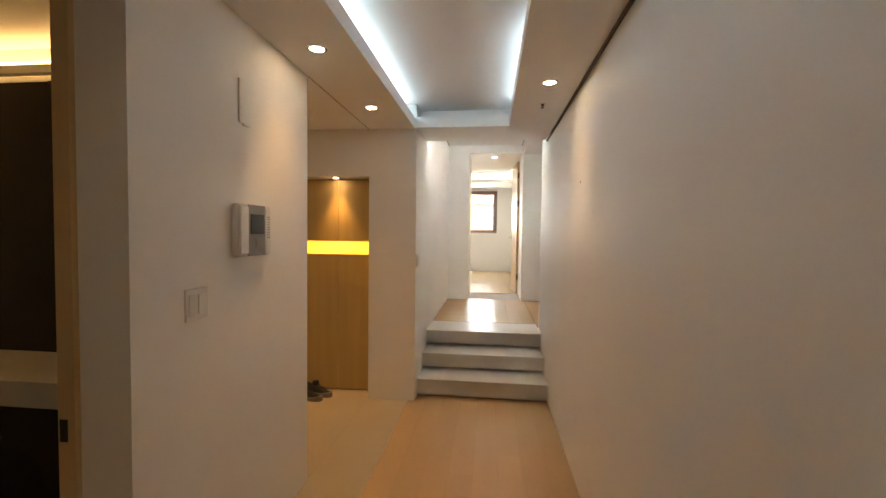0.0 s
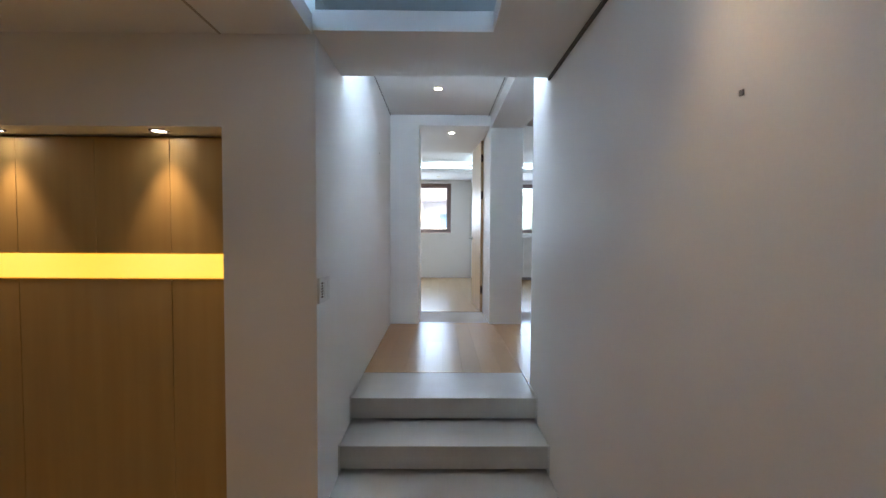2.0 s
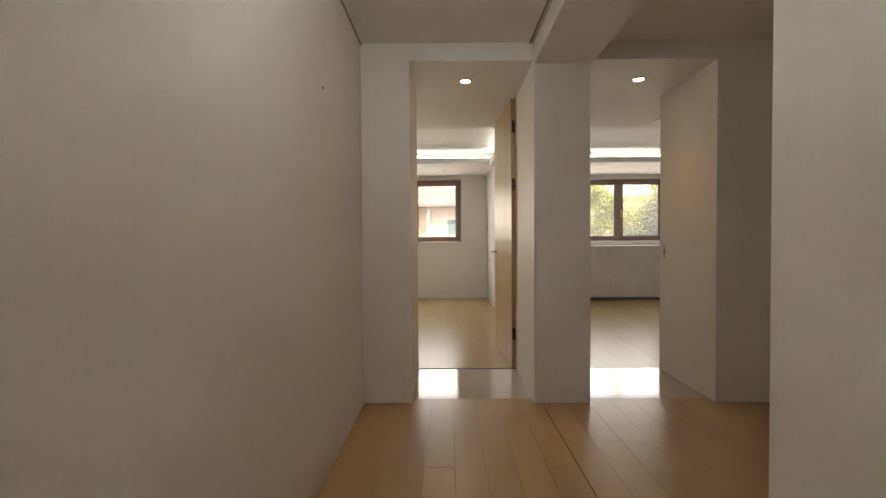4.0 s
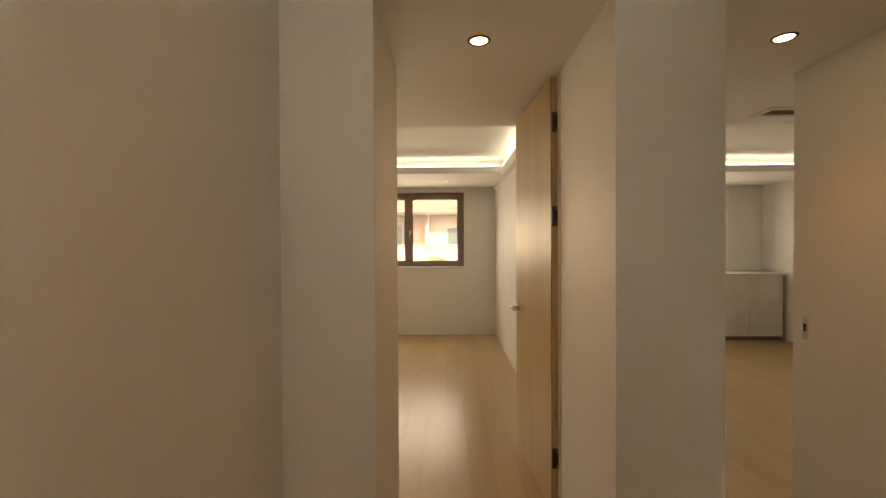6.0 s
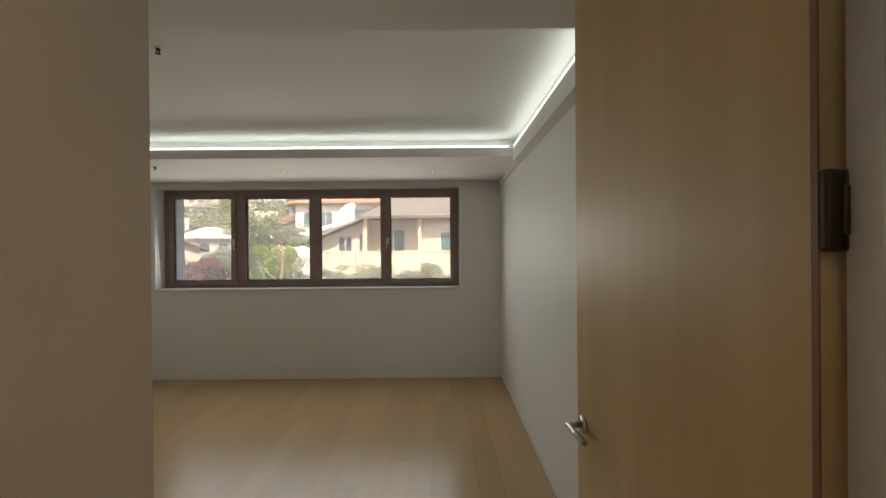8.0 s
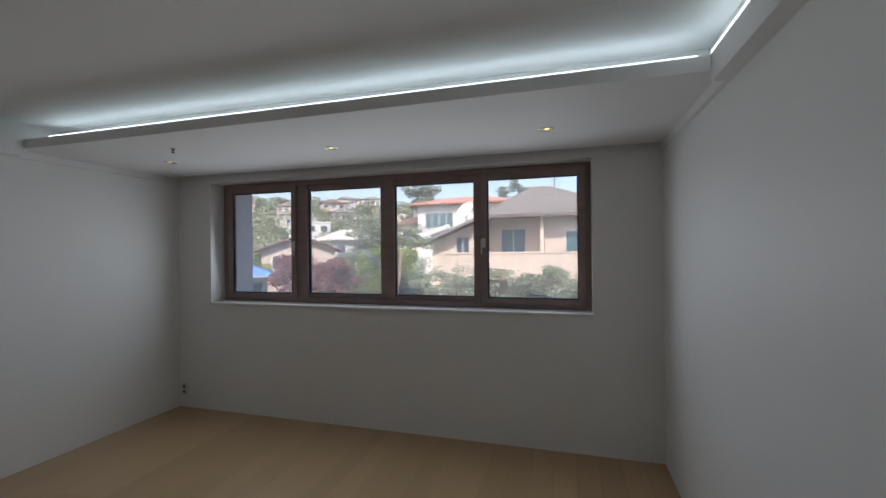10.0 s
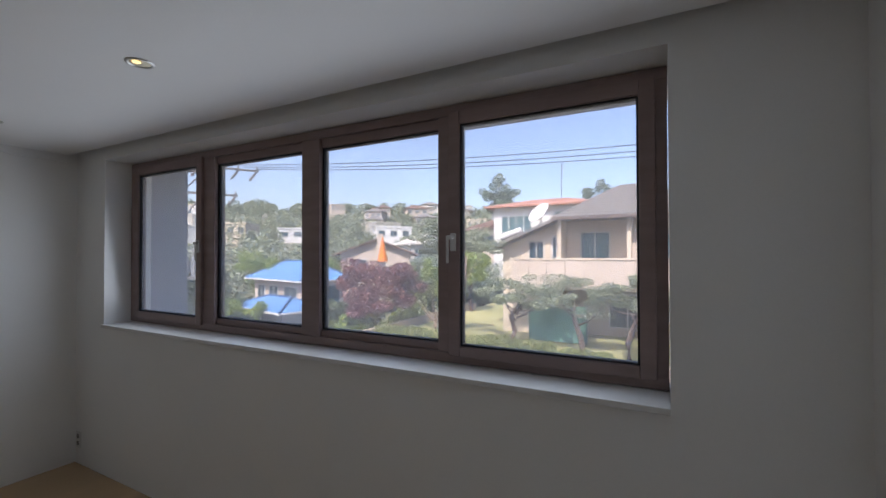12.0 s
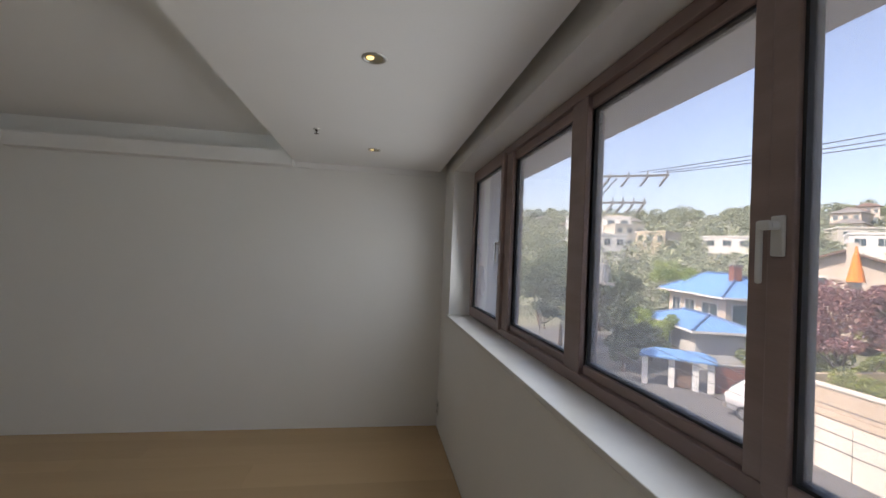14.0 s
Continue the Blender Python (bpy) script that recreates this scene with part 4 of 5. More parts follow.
for i, (x, y, h, s, lf) in enumerate(((-22.5, 24.0, 6.0, 2.4, LEAFDARK), (-25.5, 22.2, 6.4, 2.5, LEAFDARK), (-19.4, 33.0, 3.0, 1.5, LEAFDARK), (-17.6, 33.6, 2.9, 1.4, HEDGE),
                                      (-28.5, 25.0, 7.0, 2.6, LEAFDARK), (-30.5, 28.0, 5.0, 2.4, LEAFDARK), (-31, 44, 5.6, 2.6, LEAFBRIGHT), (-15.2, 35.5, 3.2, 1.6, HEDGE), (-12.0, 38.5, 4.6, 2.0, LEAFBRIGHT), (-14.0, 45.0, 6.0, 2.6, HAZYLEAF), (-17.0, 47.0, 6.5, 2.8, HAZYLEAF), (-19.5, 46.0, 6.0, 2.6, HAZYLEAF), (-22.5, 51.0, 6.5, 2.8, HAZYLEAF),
                                      (9, 33, 7.5, 3.0, LEAFBRIGHT), (12, 29, 6.5, 2.6, LEAFDARK), (14.5, 31, 8.0, 3.0, LEAFBRIGHT), (7.2, 30.5, 5.5, 2.0, PINE), (-23.6, 27.2, 2.6, 1.5, LEAFDARK), (-24.8, 29.6, 2.8, 1.6, LEAFBRIGHT), (-22.2, 26.0, 2.0, 1.2, LEAFDARK), (-27.5, 29.5, 3.6, 1.9, LEAFDARK), (-19.6, 32.6, 2.4, 1.3, HEDGE), (-38.5, 37, 5.5, 2.4, LEAFDARK), (-35.5, 32, 5.5, 2.6, LEAFDARK), (-21.5, 44.5, 4.2, 2.2, LEAFBRIGHT), (-16.5, 42, 4.0, 2.2, HEDGE), (-35, 40, 6, 2.6, LEAFBRIGHT), (-14.2, 46, 5.0, 2.2, LEAFDARK), (-36, 27, 6, 2.8, LEAFDARK))):
    cl = []
    for k in range(7):
        a = rng.uniform(0, 6.28)
        q = s * rng.uniform(0.2, 0.75)
        zz = h * rng.uniform(0.5, 0.92)
        w = s * rng.uniform(0.4, 0.65)
        cl.append((q * math.cos(a), q * math.sin(a), zz, w, w, w * 0.75))
    gz = GZ if (-12.5 < x < 16 and 26.3 < y < 58) else ground_z(x, y)
    tree("garden_tree", (x, y, gz), "leafy deciduous tree among the houses", cl, lf, BARK, 90 + i, h * 0.5, r=0.16, leaf_n=1700, leaf_size=0.095, group="neighbourhood trees")

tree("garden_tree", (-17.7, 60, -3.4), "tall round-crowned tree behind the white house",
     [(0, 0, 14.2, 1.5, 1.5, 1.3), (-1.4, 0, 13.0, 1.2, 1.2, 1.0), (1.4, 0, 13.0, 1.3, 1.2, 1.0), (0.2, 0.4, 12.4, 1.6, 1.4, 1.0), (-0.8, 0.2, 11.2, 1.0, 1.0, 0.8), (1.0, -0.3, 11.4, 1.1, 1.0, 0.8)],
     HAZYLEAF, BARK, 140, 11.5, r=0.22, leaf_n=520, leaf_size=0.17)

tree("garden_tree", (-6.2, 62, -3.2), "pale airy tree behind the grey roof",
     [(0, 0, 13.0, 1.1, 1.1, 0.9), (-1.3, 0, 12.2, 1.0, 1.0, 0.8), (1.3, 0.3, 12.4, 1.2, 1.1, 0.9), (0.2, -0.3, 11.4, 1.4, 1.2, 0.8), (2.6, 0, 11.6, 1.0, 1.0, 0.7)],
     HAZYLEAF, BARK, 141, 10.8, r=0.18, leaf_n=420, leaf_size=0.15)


def hedge(place, lx, ly, h, seed, label):
    rng = np.random.default_rng(seed)
    verts, faces = [], []
    n = max(2, int(lx / 0.55))
    for i in range(n):
        leaves_into(verts, faces, (lx * (i + 0.5) / n, rng.normal() * 0.05, h * 0.5), (0.42, ly, h * 0.55 * rng.uniform(0.85, 1.15)), 700, 0.055, rng)
    t = root("hedge", place, label, "hedge", "garden hedges")
    o = new("leaves", leaf_mesh("leaves", verts, faces, HEDGE))
    o.parent = t
    bm = bmesh.new()
    for i in range(n):
        limb(bm, [(lx * (i + 0.5) / n, 0, -0.03), (lx * (i + 0.5) / n + 0.05, 0.03, h * 0.3), (lx * (i + 0.5) / n, 0, h * 0.6)], 0.03, 0.012, 5)
    part("stems", bm, BARK, t)


hedge((-11.6, 26.75, GZ), 4.4, 0.42, 0.85, 1, "clipped green hedge along the garden wall")
hedge((-7.0, 26.9, GZ), 3.6, 0.42, 0.75, 2, "clipped green hedge along the garden wall")
hedge((-3.2, 27.0, GZ), 1.8, 0.45, 0.5, 3, "low round shrubs beside the garden wall")
hedge((0.3, 27.2, GZ), 2.2, 0.5, 0.6, 4, "low round shrubs beside the garden wall")
hedge((-17.5, 29.9, -4.2), 3.4, 0.6, 1.3, 5, "overgrown hedge behind the brick wall")


# ---- houses ----
def hip_roof(bm, x0, x1, y0, y1, z, zr, inset, t=0.18, ridge=None):
    """Hipped roof with a fascia; the ridge runs along the longer side."""
    a = ridge or ((x0 + inset, (y0 + y1) / 2, zr), (x1 - inset, (y0 + y1) / 2, zr))
    v = [bm.verts.new(p) for p in ((x0, y0, z), (x1, y0, z), (x1, y1, z), (x0, y1, z))]
    w = [bm.verts.new(p) for p in ((x0, y0, z + t), (x1, y0, z + t), (x1, y1, z + t), (x0, y1, z + t))]
    r = [bm.verts.new(p) for p in a]
    bm.faces.new((v[3], v[2], v[1], v[0]))
    for k in range(4):
        bm.faces.new((v[k], v[(k + 1) % 4], w[(k + 1) % 4], w[k]))
    bm.faces.new((w[0], w[1], r[1], r[0]))
    bm.faces.new((w[1], w[2], r[1]))
    bm.faces.new((w[2], w[3], r[0], r[1]))
    bm.faces.new((w[3], w[0], r[0]))


def house_window(parent, lo, hi, material=None, bars=1, frame_mat=None):
    """A window set proud of a wall that faces -y: frame, panes."""
    x0, y, z0 = lo
    x1, _, z1 = hi
    f = 0.07
    fm = frame_mat or WHITERENDER
    bm = bmesh.new()
    for a, b in (((x0, y - 0.06, z0), (x1, y + 0.02, z0 + f)), ((x0, y - 0.06, z1 - f), (x1, y + 0.02, z1)), ((x0, y - 0.06, z0 + f), (x0 + f, y + 0.02, z1 - f)),
                 ((x1 - f, y - 0.06, z0 + f), (x1, y + 0.02, z1 - f))):
        bm_box(bm, a, b)
    for k in range(1, bars + 1):
        x = x0 + (x1 - x0) * k / (bars + 1)
        bm_box(bm, (x - f / 2, y - 0.05, z0 + f), (x + f / 2, y + 0.02, z1 - f))
    w = part("window", bm, fm, parent)
    block("pane", (x0 + f, y - 0.03, z0 + f), (x1 - f, y - 0.015, z1 - f), material or DARKGLASS, w)
    return w


def beige_house():
    t = root("house", (0, 32, GZ), "two-storey beige house with a grey hipped roof and a long balcony", "house")
    block("wall", (-4.3, 1.2, 0), (3.0, 9, 5.75), BEIGE, t)
    for x in (-4.40, -1.24, 2.8):
        block("porch_pier", (x, -0.25, 2.6), (x + 0.19, 1.199, 5.75), BEIGE, t)
    block("bay_wall", (-1.04, 0.2, 2.6), (2.79, 1.199, 5.75), PINKRENDER, t)
    bm = bmesh.new()
    hip_roof(bm, -4.55, 3.6, -0.7, 9.4, 5.75, 7.95, 0, 0.14, ridge=((-1.9, 4.2, 7.95), (-0.9, 4.2, 7.95)))
    part("roof", bm, ROOFGREY, t, "weathered grey shingle roof")
    for k in range(1, 14):
        f = k / 14
        bm = bmesh.new()
        a = Vector((-4.55, -0.7, 5.893)).lerp(Vector((-1.9, 4.2, 7.953)), f)
        b = Vector((3.6, -0.7, 5.893)).lerp(Vector((-0.9, 4.2, 7.953)), f)
        bm_box(bm, (a.x, a.y - 0.03, a.z - 0.012), (b.x, a.y + 0.03, a.z + 0.018))
        part("shingle_course", bm, ROOFGREY, t)
    block("fascia", (-4.57, -0.73, 5.72), (3.62, -0.701, 5.87), FENCEPOST, t, "dark brown eave board")
    block("balcony", (-6.3, -1.5, 2.45), (3.0, 1.15, 2.6), BEIGE, t)
    for i in range(11):
        x = -6.3 + i * 0.845
        block("balcony_panel", (x + 0.01, -1.52, 2.51), (x + 0.835, -1.42, 3.80), PINKRENDER, t)
    block("balcony_coping", (-6.36, -1.56, 3.8), (3.05, -1.38, 3.88), BEIGE, t)
    block("balcony_end", (-6.32, -1.415, 2.6), (-6.22, 1.1, 3.80), PINKRENDER, t)
    house_window(t, (-3.55, 1.2, 2.65), (-2.1, 1.2, 5.2), TEALGLASS, 1, PALEWALL)
    house_window(t, (0.0, 0.2, 3.3), (2.0, 0.2, 5.0), TEALGLASS, 1)
    block("wing_wall", (-7.4, 0.3, 0), (-4.31, 6, 4.2), BEIGE, t)
    bm = bmesh.new()
    v = [bm.verts.new(p) for p in ((-7.4, 0.3, 4.2), (-4.31, 0.3, 4.2), (-4.31, 0.3, 5.7), (-7.4, 0.3, 4.45), (-7.4, 6, 4.2), (-4.31, 6, 4.2), (-4.31, 6, 5.7), (-7.4, 6, 4.45))]
    for f in ((0, 1, 2, 3), (7, 6, 5, 4), (1, 5, 6, 2), (2, 6, 7, 3), (3, 7, 4, 0)):
        bm.faces.new([v[i] for i in f])
    part("wing_gable", bm, BEIGE, t)
    bm = bmesh.new()
    pts = [(-7.95, -0.5, 4.28), (-4.3, -0.5, 5.76), (-4.3, 6.5, 5.76), (-7.95, 6.5, 4.28)]
    lo = [bm.verts.new(p) for p in pts]
    hi = [bm.verts.new((x, y, z + 0.16)) for x, y, z in pts]
    bm.faces.new(list(reversed(lo)))
    bm.faces.new(hi)
    for k in range(4):
        bm.faces.new((lo[k], lo[(k + 1) % 4], hi[(k + 1) % 4], hi[k]))
    part("wing_roof", bm, ROOFGREY, t)
    house_window(t, (-6.0, 0.3, 3.4), (-5.15, 0.3, 4.75), DARKGLASS, 1, PALEWALL)
    house_window(t, (-4.8, 0.3, 3.3), (-4.5, 0.3, 5.0), DARKGLASS, 0)
    house_window(t, (-2.2, 1.2, 0.4), (0.4, 1.2, 2.1), DARKGLASS, 2)


beige_house()
fence = root("garden_screen", (-4.1, 30.3, GZ), "dull green mesh screen under the balcony", "screen")
block("mesh", (-1.3, 0, 0.05), (1.3, 0.04, 1.7), GREENNET, fence)
for x in (-1.3, 0.0, 1.3):
    block("post", (x - 0.03, 0.041, 0), (x + 0.03, 0.10, 1.75), POLE, fence)


def dish():
    t = root("satellite_dish", (-5.6, 33.2, 2.9), "white satellite dish on a mast on the wing roof", "satellite dish")
    bm = bmesh.new()
    bm_cyl(bm, (0, 0.12, -0.6), (0, 0.12, 1.25), 0.035, n=10)
    part("mast", bm, POLE, t)
    bm = bmesh.new()
    n, rr = 24, [0.02, 0.2, 0.4, 0.55, 0.66]
    rings = [[bm.verts.new((r * math.cos(2 * math.pi * k / n), r * math.sin(2 * math.pi * k / n), r * r * 0.45)) for k in range(n)] for r in rr]
    back = [[bm.verts.new((v.co.x, v.co.y, v.co.z - 0.02)) for v in ring] for ring in rings]
    for R, flip in ((rings, False), (back, True)):
        for A, B in zip(R, R[1:]):
            for k in range(n):
                q = (A[k], B[k], B[(k + 1) % n], A[(k + 1) % n])
                bm.faces.new(tuple(reversed(q)) if flip else q)
    for k in range(n):
        bm.faces.new((rings[-1][k], back[-1][k], back[-1][(k + 1) % n], rings[-1][(k + 1) % n]))
    d = part("reflector", bm, WHITERENDER, t, smooth=True)
    d.matrix_local = pose(0, 0, 1.3, 52, 0, -35)
    bm = bmesh.new()
    bm_cyl(bm, (0, -0.05, 1.0), (-0.25, -0.45, 1.75), 0.015, n=8)
    part("feed_arm", bm, POLE, t)


dish()


def tank():
    t = root("water_tank", (-6.8, 31.9, 2.78), "white cylindrical solar water tank on the wing roof", "water tank")
    bm = bmesh.new()
    bm_cyl(bm, (-0.55, -0.05, 0.16), (0.55, 0.0, 0.54), 0.16, n=18)
    part("cylinder", bm, WHITERENDER, t, smooth=False)
    blocks("stand", [((-0.45, -0.1, -0.15), (-0.38, 0.1, 0.10)), ((0.42, -0.1, 0.15), (0.49, 0.1, 0.42))], POLE, t)


tank()


def plain_house(place, turn, w, d, h, roof, wall, label, rise=1.6, wins=3, storeys=1, flat=False, over=0.5, group=""):
    t = root("house", place, label, "house", group, turn)
    block("wall", (-w / 2, -d / 2, -3), (w / 2, d / 2, h), wall, t)
    if flat:
        block("roof", (-w / 2 - 0.15, -d / 2 - 0.15, h + 0.001), (w / 2 + 0.15, d / 2 + 0.15, h + 0.35), roof, t)
    else:
        bm = bmesh.new()
        hip_roof(bm, -w / 2 - over, w / 2 + over, -d / 2 - over, d / 2 + over, h + 0.001, h + rise, min(w, d) * 0.45, 0.16)
        part("roof", bm, roof, t)
    for s in range(storeys):
        z = h - 2.75 * (s + 1) + 0.9
        for k in range(wins):
            x = -w / 2 + w * (k + 0.5) / wins
            house_window(t, (x - w / wins * 0.28, -d / 2, z), (x + w / wins * 0.28, -d / 2, z + 1.3), DARKGLASS, 1)
    return t


# white house with a red roof, behind the beige one
wh = plain_house((-9.6, 52.5, 0.5), 0, 9.0, 8.0, 5.9, ROOFRED, WHITERENDER, "white two-storey house with a low red tiled roof", rise=1.15, wins=0, over=0.7)
house_window(wh, (-3.75, -4.0, 3.6), (-0.85, -4.0, 5.15), TEALGLASS, 3, WHITERENDER)
house_window(wh, (1.2, -4.0, 3.4), (3.4, -4.0, 5.4), TEALGLASS, 1, WHITERENDER)
plain_house((-15.4, 53.0, 0.5), 0, 3.6, 6, 4.0, ROOFBROWN, PINKRENDER, "small white house with a brown roof", rise=1.2, wins=1)


def antenna(place, h, label):
    t = root("antenna", place, label, "antenna", "roof antennas")
    bm = bmesh.new()
    bm_cyl(bm, (0, 0, 0), (0, 0, h), 0.035, n=8)
    part("mast", bm, POLE, t)
    for i in range(4):
        bm = bmesh.new()
        bm_cyl(bm, (-0.5 + 0.08 * i, 0, h - 0.3 - 0.28 * i), (0.5 - 0.08 * i, 0, h - 0.3 - 0.28 * i), 0.018, n=6)
        part("rod", bm, POLE, t)


antenna((-8.6, 52.5, 7.6), 3.4, "slim television antenna on the white house")
antenna((-0.6, 36.2, 5.65), 1.5, "slim television antenna on the grey roof")


def pagoda_spire():
    t = root("spire", (-18.6, 62, 0), "small pointed grey spire behind the trees", "spire")
    bm = bmesh.new()
    bm_cyl(bm, (0, 0, 0), (0, 0, 8.2), 0.9, n=12)
    part("drum", bm, WHITERENDER, t)
    bm = bmesh.new()
    bm_cyl(bm, (0, 0, 8.2), (0, 0, 8.6), 1.3, 1.1, n=12)
    bm_cyl(bm, (0, 0, 8.6), (0, 0, 10.0), 0.8, 0.25, n=12)
    bm_cyl(bm, (0, 0, 10.0), (0, 0, 12.6), 0.1, 0.02, n=8)
    part("roof", bm, ROOFGREY, t)


pagoda_spire()


def blue_roof(t, name, x0, x1, y0, y1, z, zr, step):
    """Hipped blue roof with ribs up its front slope and dark ridge tiles."""
    inset = (y1 - y0) / 2
    ym = (y0 + y1) / 2
    bm = bmesh.new()
    hip_roof(bm, x0, x1, y0, y1, z, zr, inset, 0.10)
    roof = part(name, bm, ROOFBLUE, t, "bright blue tiled roof")
    n = int((x1 - x0) / step)
    for i in range(1, n):
        x = x0 + (x1 - x0) * i / n
        e = min(1.0, min(x - x0, x1 - x) / inset)
        bm = bmesh.new()
        bm_cyl(bm, (x, y0, z + 0.10), (x, y0 + inset * e, z + 0.10 + (zr - z - 0.10) * e), 0.035, n=6)
        part("rib", bm, ROOFRIB, roof)
    m = int((y1 - y0) / step)
    for i in range(1, m):
        y = y0 + (y1 - y0) * i / m
        e = min(1.0, min(y - y0, y1 - y) / inset)
        bm = bmesh.new()
        bm_cyl(bm, (x1, y, z + 0.10), (x1 - inset * e, y, z + 0.10 + (zr - z - 0.10) * e), 0.035, n=6)
        part("rib", bm, ROOFRIB, roof)
    for a, b in (((x0, y0, z + 0.1), (x0 + inset, ym, zr)), ((x1, y0, z + 0.1), (x1 - inset, ym, zr)), ((x1, y1, z + 0.1), (x1 - inset, ym, zr)),
                 ((x0 + inset, ym, zr), (x1 - inset, ym, zr))):
        bm = bmesh.new()
        bm_cyl(bm, a, b, 0.10, n=8)
        part("ridge", bm, ROOFRIDGE, roof, "dark blue ridge tiles")
    for lo, hi in (((x0 - 0.03, y0 - 0.06, z - 0.04), (x1 + 0.06, y0 - 0.001, z + 0.09)), ((x1 + 0.001, y0, z - 0.04), (x1 + 0.06, y1, z + 0.09))):
        block("gutter", lo, hi, WHITERENDER, t, "white gutter")
    return roof


def blue_house():
    t = root("house", (-30.25, 39.6, -4.2), "house with a bright blue tiled hip roof and brick chimney", "house", turn=-13)
    block("wall", (-4.3, -2.1, 0), (4.3, 2.1, 4.0), PINKRENDER, t)
    blue_roof(t, "roof", -5.0, 5.0, -2.75, 2.75, 4.0, 5.7, 0.42)
    block("chimney", (2.5, -0.9, 4.9), (3.1, -0.3, 6.3), BRICKRED, t, "red brick chimney")
    block("chimney_cap", (2.42, -0.98, 6.301), (3.18, -0.22, 6.42), POLE, t)
    for x0, x1 in ((-3.6, -2.2), (-1.4, 0.2), (1.2, 3.4)):
        house_window(t, (x0, -2.1, 2.1), (x1, -2.1, 3.5), DARKGLASS, 1)
    w = house_window(t, (-1.7, -4.3, 2.0), (1.6, -4.3, 3.6), TEALGLASS, 1)
    w.matrix_local = pose(0, 0, 0, 0, 0, 90)
    return t


blue_house()


def blue_annex():
    t = root("annex", (-30.25, 39.6, -4.2), "low white annex with a bright blue tiled hip roof", "annex", turn=-13)
    block("wall", (3.2, -6.8, 0), (9.5, -3.6, 2.3), WHITERENDER, t)
    blue_roof(t, "roof", 2.7, 10.0, -7.25, -3.2, 2.3, 3.15, 0.42)
    house_window(t, (5.0, -6.8, 0.8), (6.6, -6.8, 2.0), DARKGLASS, 1)


blue_annex()


def carport():
    t = root("carport", (-19.4, 27.2, -4.2), "carport gate with a small blue tiled roof on pale posts", "carport", turn=52)
    t.scale = (0.82, 0.82, 0.84)
    bm = bmesh.new()
    hip_roof(bm, -2.1, 2.1, -0.9, 0.9, 1.75, 2.25, 0.8, 0.1)
    r = part("roof", bm, ROOFBLUE, t, "blue tiled roof")
    for i in range(9):
        bm = bmesh.new()
        x = -1.9 + i * 0.475
        e = min(1.0, (2.1 - abs(x)) / 0.8)
        bm_cyl(bm, (x, -0.9, 1.86), (x, -0.9 + 0.9 * e, 1.86 + 0.4 * e), 0.04, n=6)
        part("rib", bm, ROOFRIB, r)
    for x in (-1.8, -0.3, 1.0, 1.8):
        block("post", (x - 0.17, -0.5, 0), (x + 0.17, -0.1, 1.75), WHITERENDER, t)
    block("gate", (-0.1, -0.2, 0.05), (0.8, -0.15, 1.6), ROOFBROWN, t)


carport()


def brick_wall():
    t = structure(root("lane_wall", (-18.3, 28.7, -4.2), "low red brick wall beside the lane", "brick wall", turn=72), "", "")
    block("wall_body", (-0.2, 0, 0), (4.2, 0.22, 1.3), BRICKRED, t)
    block("coping", (-0.25, -0.04, 1.3005), (4.25, 0.26, 1.38), POLE, t)


brick_wall()

VANWHITE = mat("white_car_paint", (0.74, 0.74, 0.73), rough=0.25, scale=2, coat=0.6)


def van():
    t = root("van", (-13.9, 27.9, -4.2), "white van parked in the lane", "van", turn=20)
    t.scale = (0.9, 0.9, 0.9)
    prof = [(-2.3, 0.35), (-2.35, 1.0), (-2.2, 1.25), (-1.55, 1.85), (-1.2, 1.97), (2.2, 1.97), (2.32, 1.7), (2.35, 0.35)]
    bm = bmesh.new()
    A = [bm.verts.new((x, -0.82 * (0.9 if z > 1.5 else 1), z)) for x, z in prof]
    B = [bm.verts.new((x, 0.82 * (0.9 if z > 1.5 else 1), z)) for x, z in prof]
    bm.faces.new(A)
    bm.faces.new(list(reversed(B)))
    for k in range(len(prof)):
        bm.faces.new((A[k], B[k], B[(k + 1) % len(prof)], A[(k + 1) % len(prof)]))
    bmesh.ops.bevel(bm, geom=list(bm.edges), offset=0.06, segments=3, affect="EDGES")
    part("body", bm, VANWHITE, t, smooth=True)
    bm = bmesh.new()
    v = [bm.verts.new(p) for p in ((-2.17, -0.66, 1.30), (-2.17, 0.66, 1.30), (-1.63, 0.6, 1.80), (-1.63, -0.6, 1.80))]
    r = bmesh.ops.extrude_face_region(bm, geom=[bm.faces.new(v)])
    bmesh.ops.translate(bm, verts=[g for g in r["geom"] if isinstance(g, bmesh.types.BMVert)], vec=(-0.035, 0, 0.04))
    part("windscreen", bm, DARKGLASS, t)
    for y in (-0.83, 0.79):
        for x0, x1 in ((-1.4, -0.5), (-0.4, 0.7), (0.8, 1.9)):
            block("side_window", (x0, y, 1.25), (x1, y + 0.04, 1.7), DARKGLASS, t)
    for x in (-1.5, 1.4):
        for y in (-0.8, 0.8):
            bm = bmesh.new()
            bm_cyl(bm, (x, y - 0.1, 0.32), (x, y + 0.1, 0.32), 0.32, n=24)
            w = part("wheel", bm, RUBBER, t)
            bm = bmesh.new()
            s = -1 if y < 0 else 1
            bm_cyl(bm, (x, y + s * 0.1, 0.32), (x, y + s * 0.115, 0.32), 0.19, n=18)
            part("rim", bm, STEEL, w)
    for y in (-0.58, 0.58):
        block("headlight", (-2.40, y - 0.14, 0.85), (-2.30, y + 0.14, 1.05), WHITEPLASTIC, t)
    block("bumper", (-2.44, -0.8, 0.35), (-2.28, 0.8, 0.6), GREYPLASTIC, t, bevel=0.03)


van()


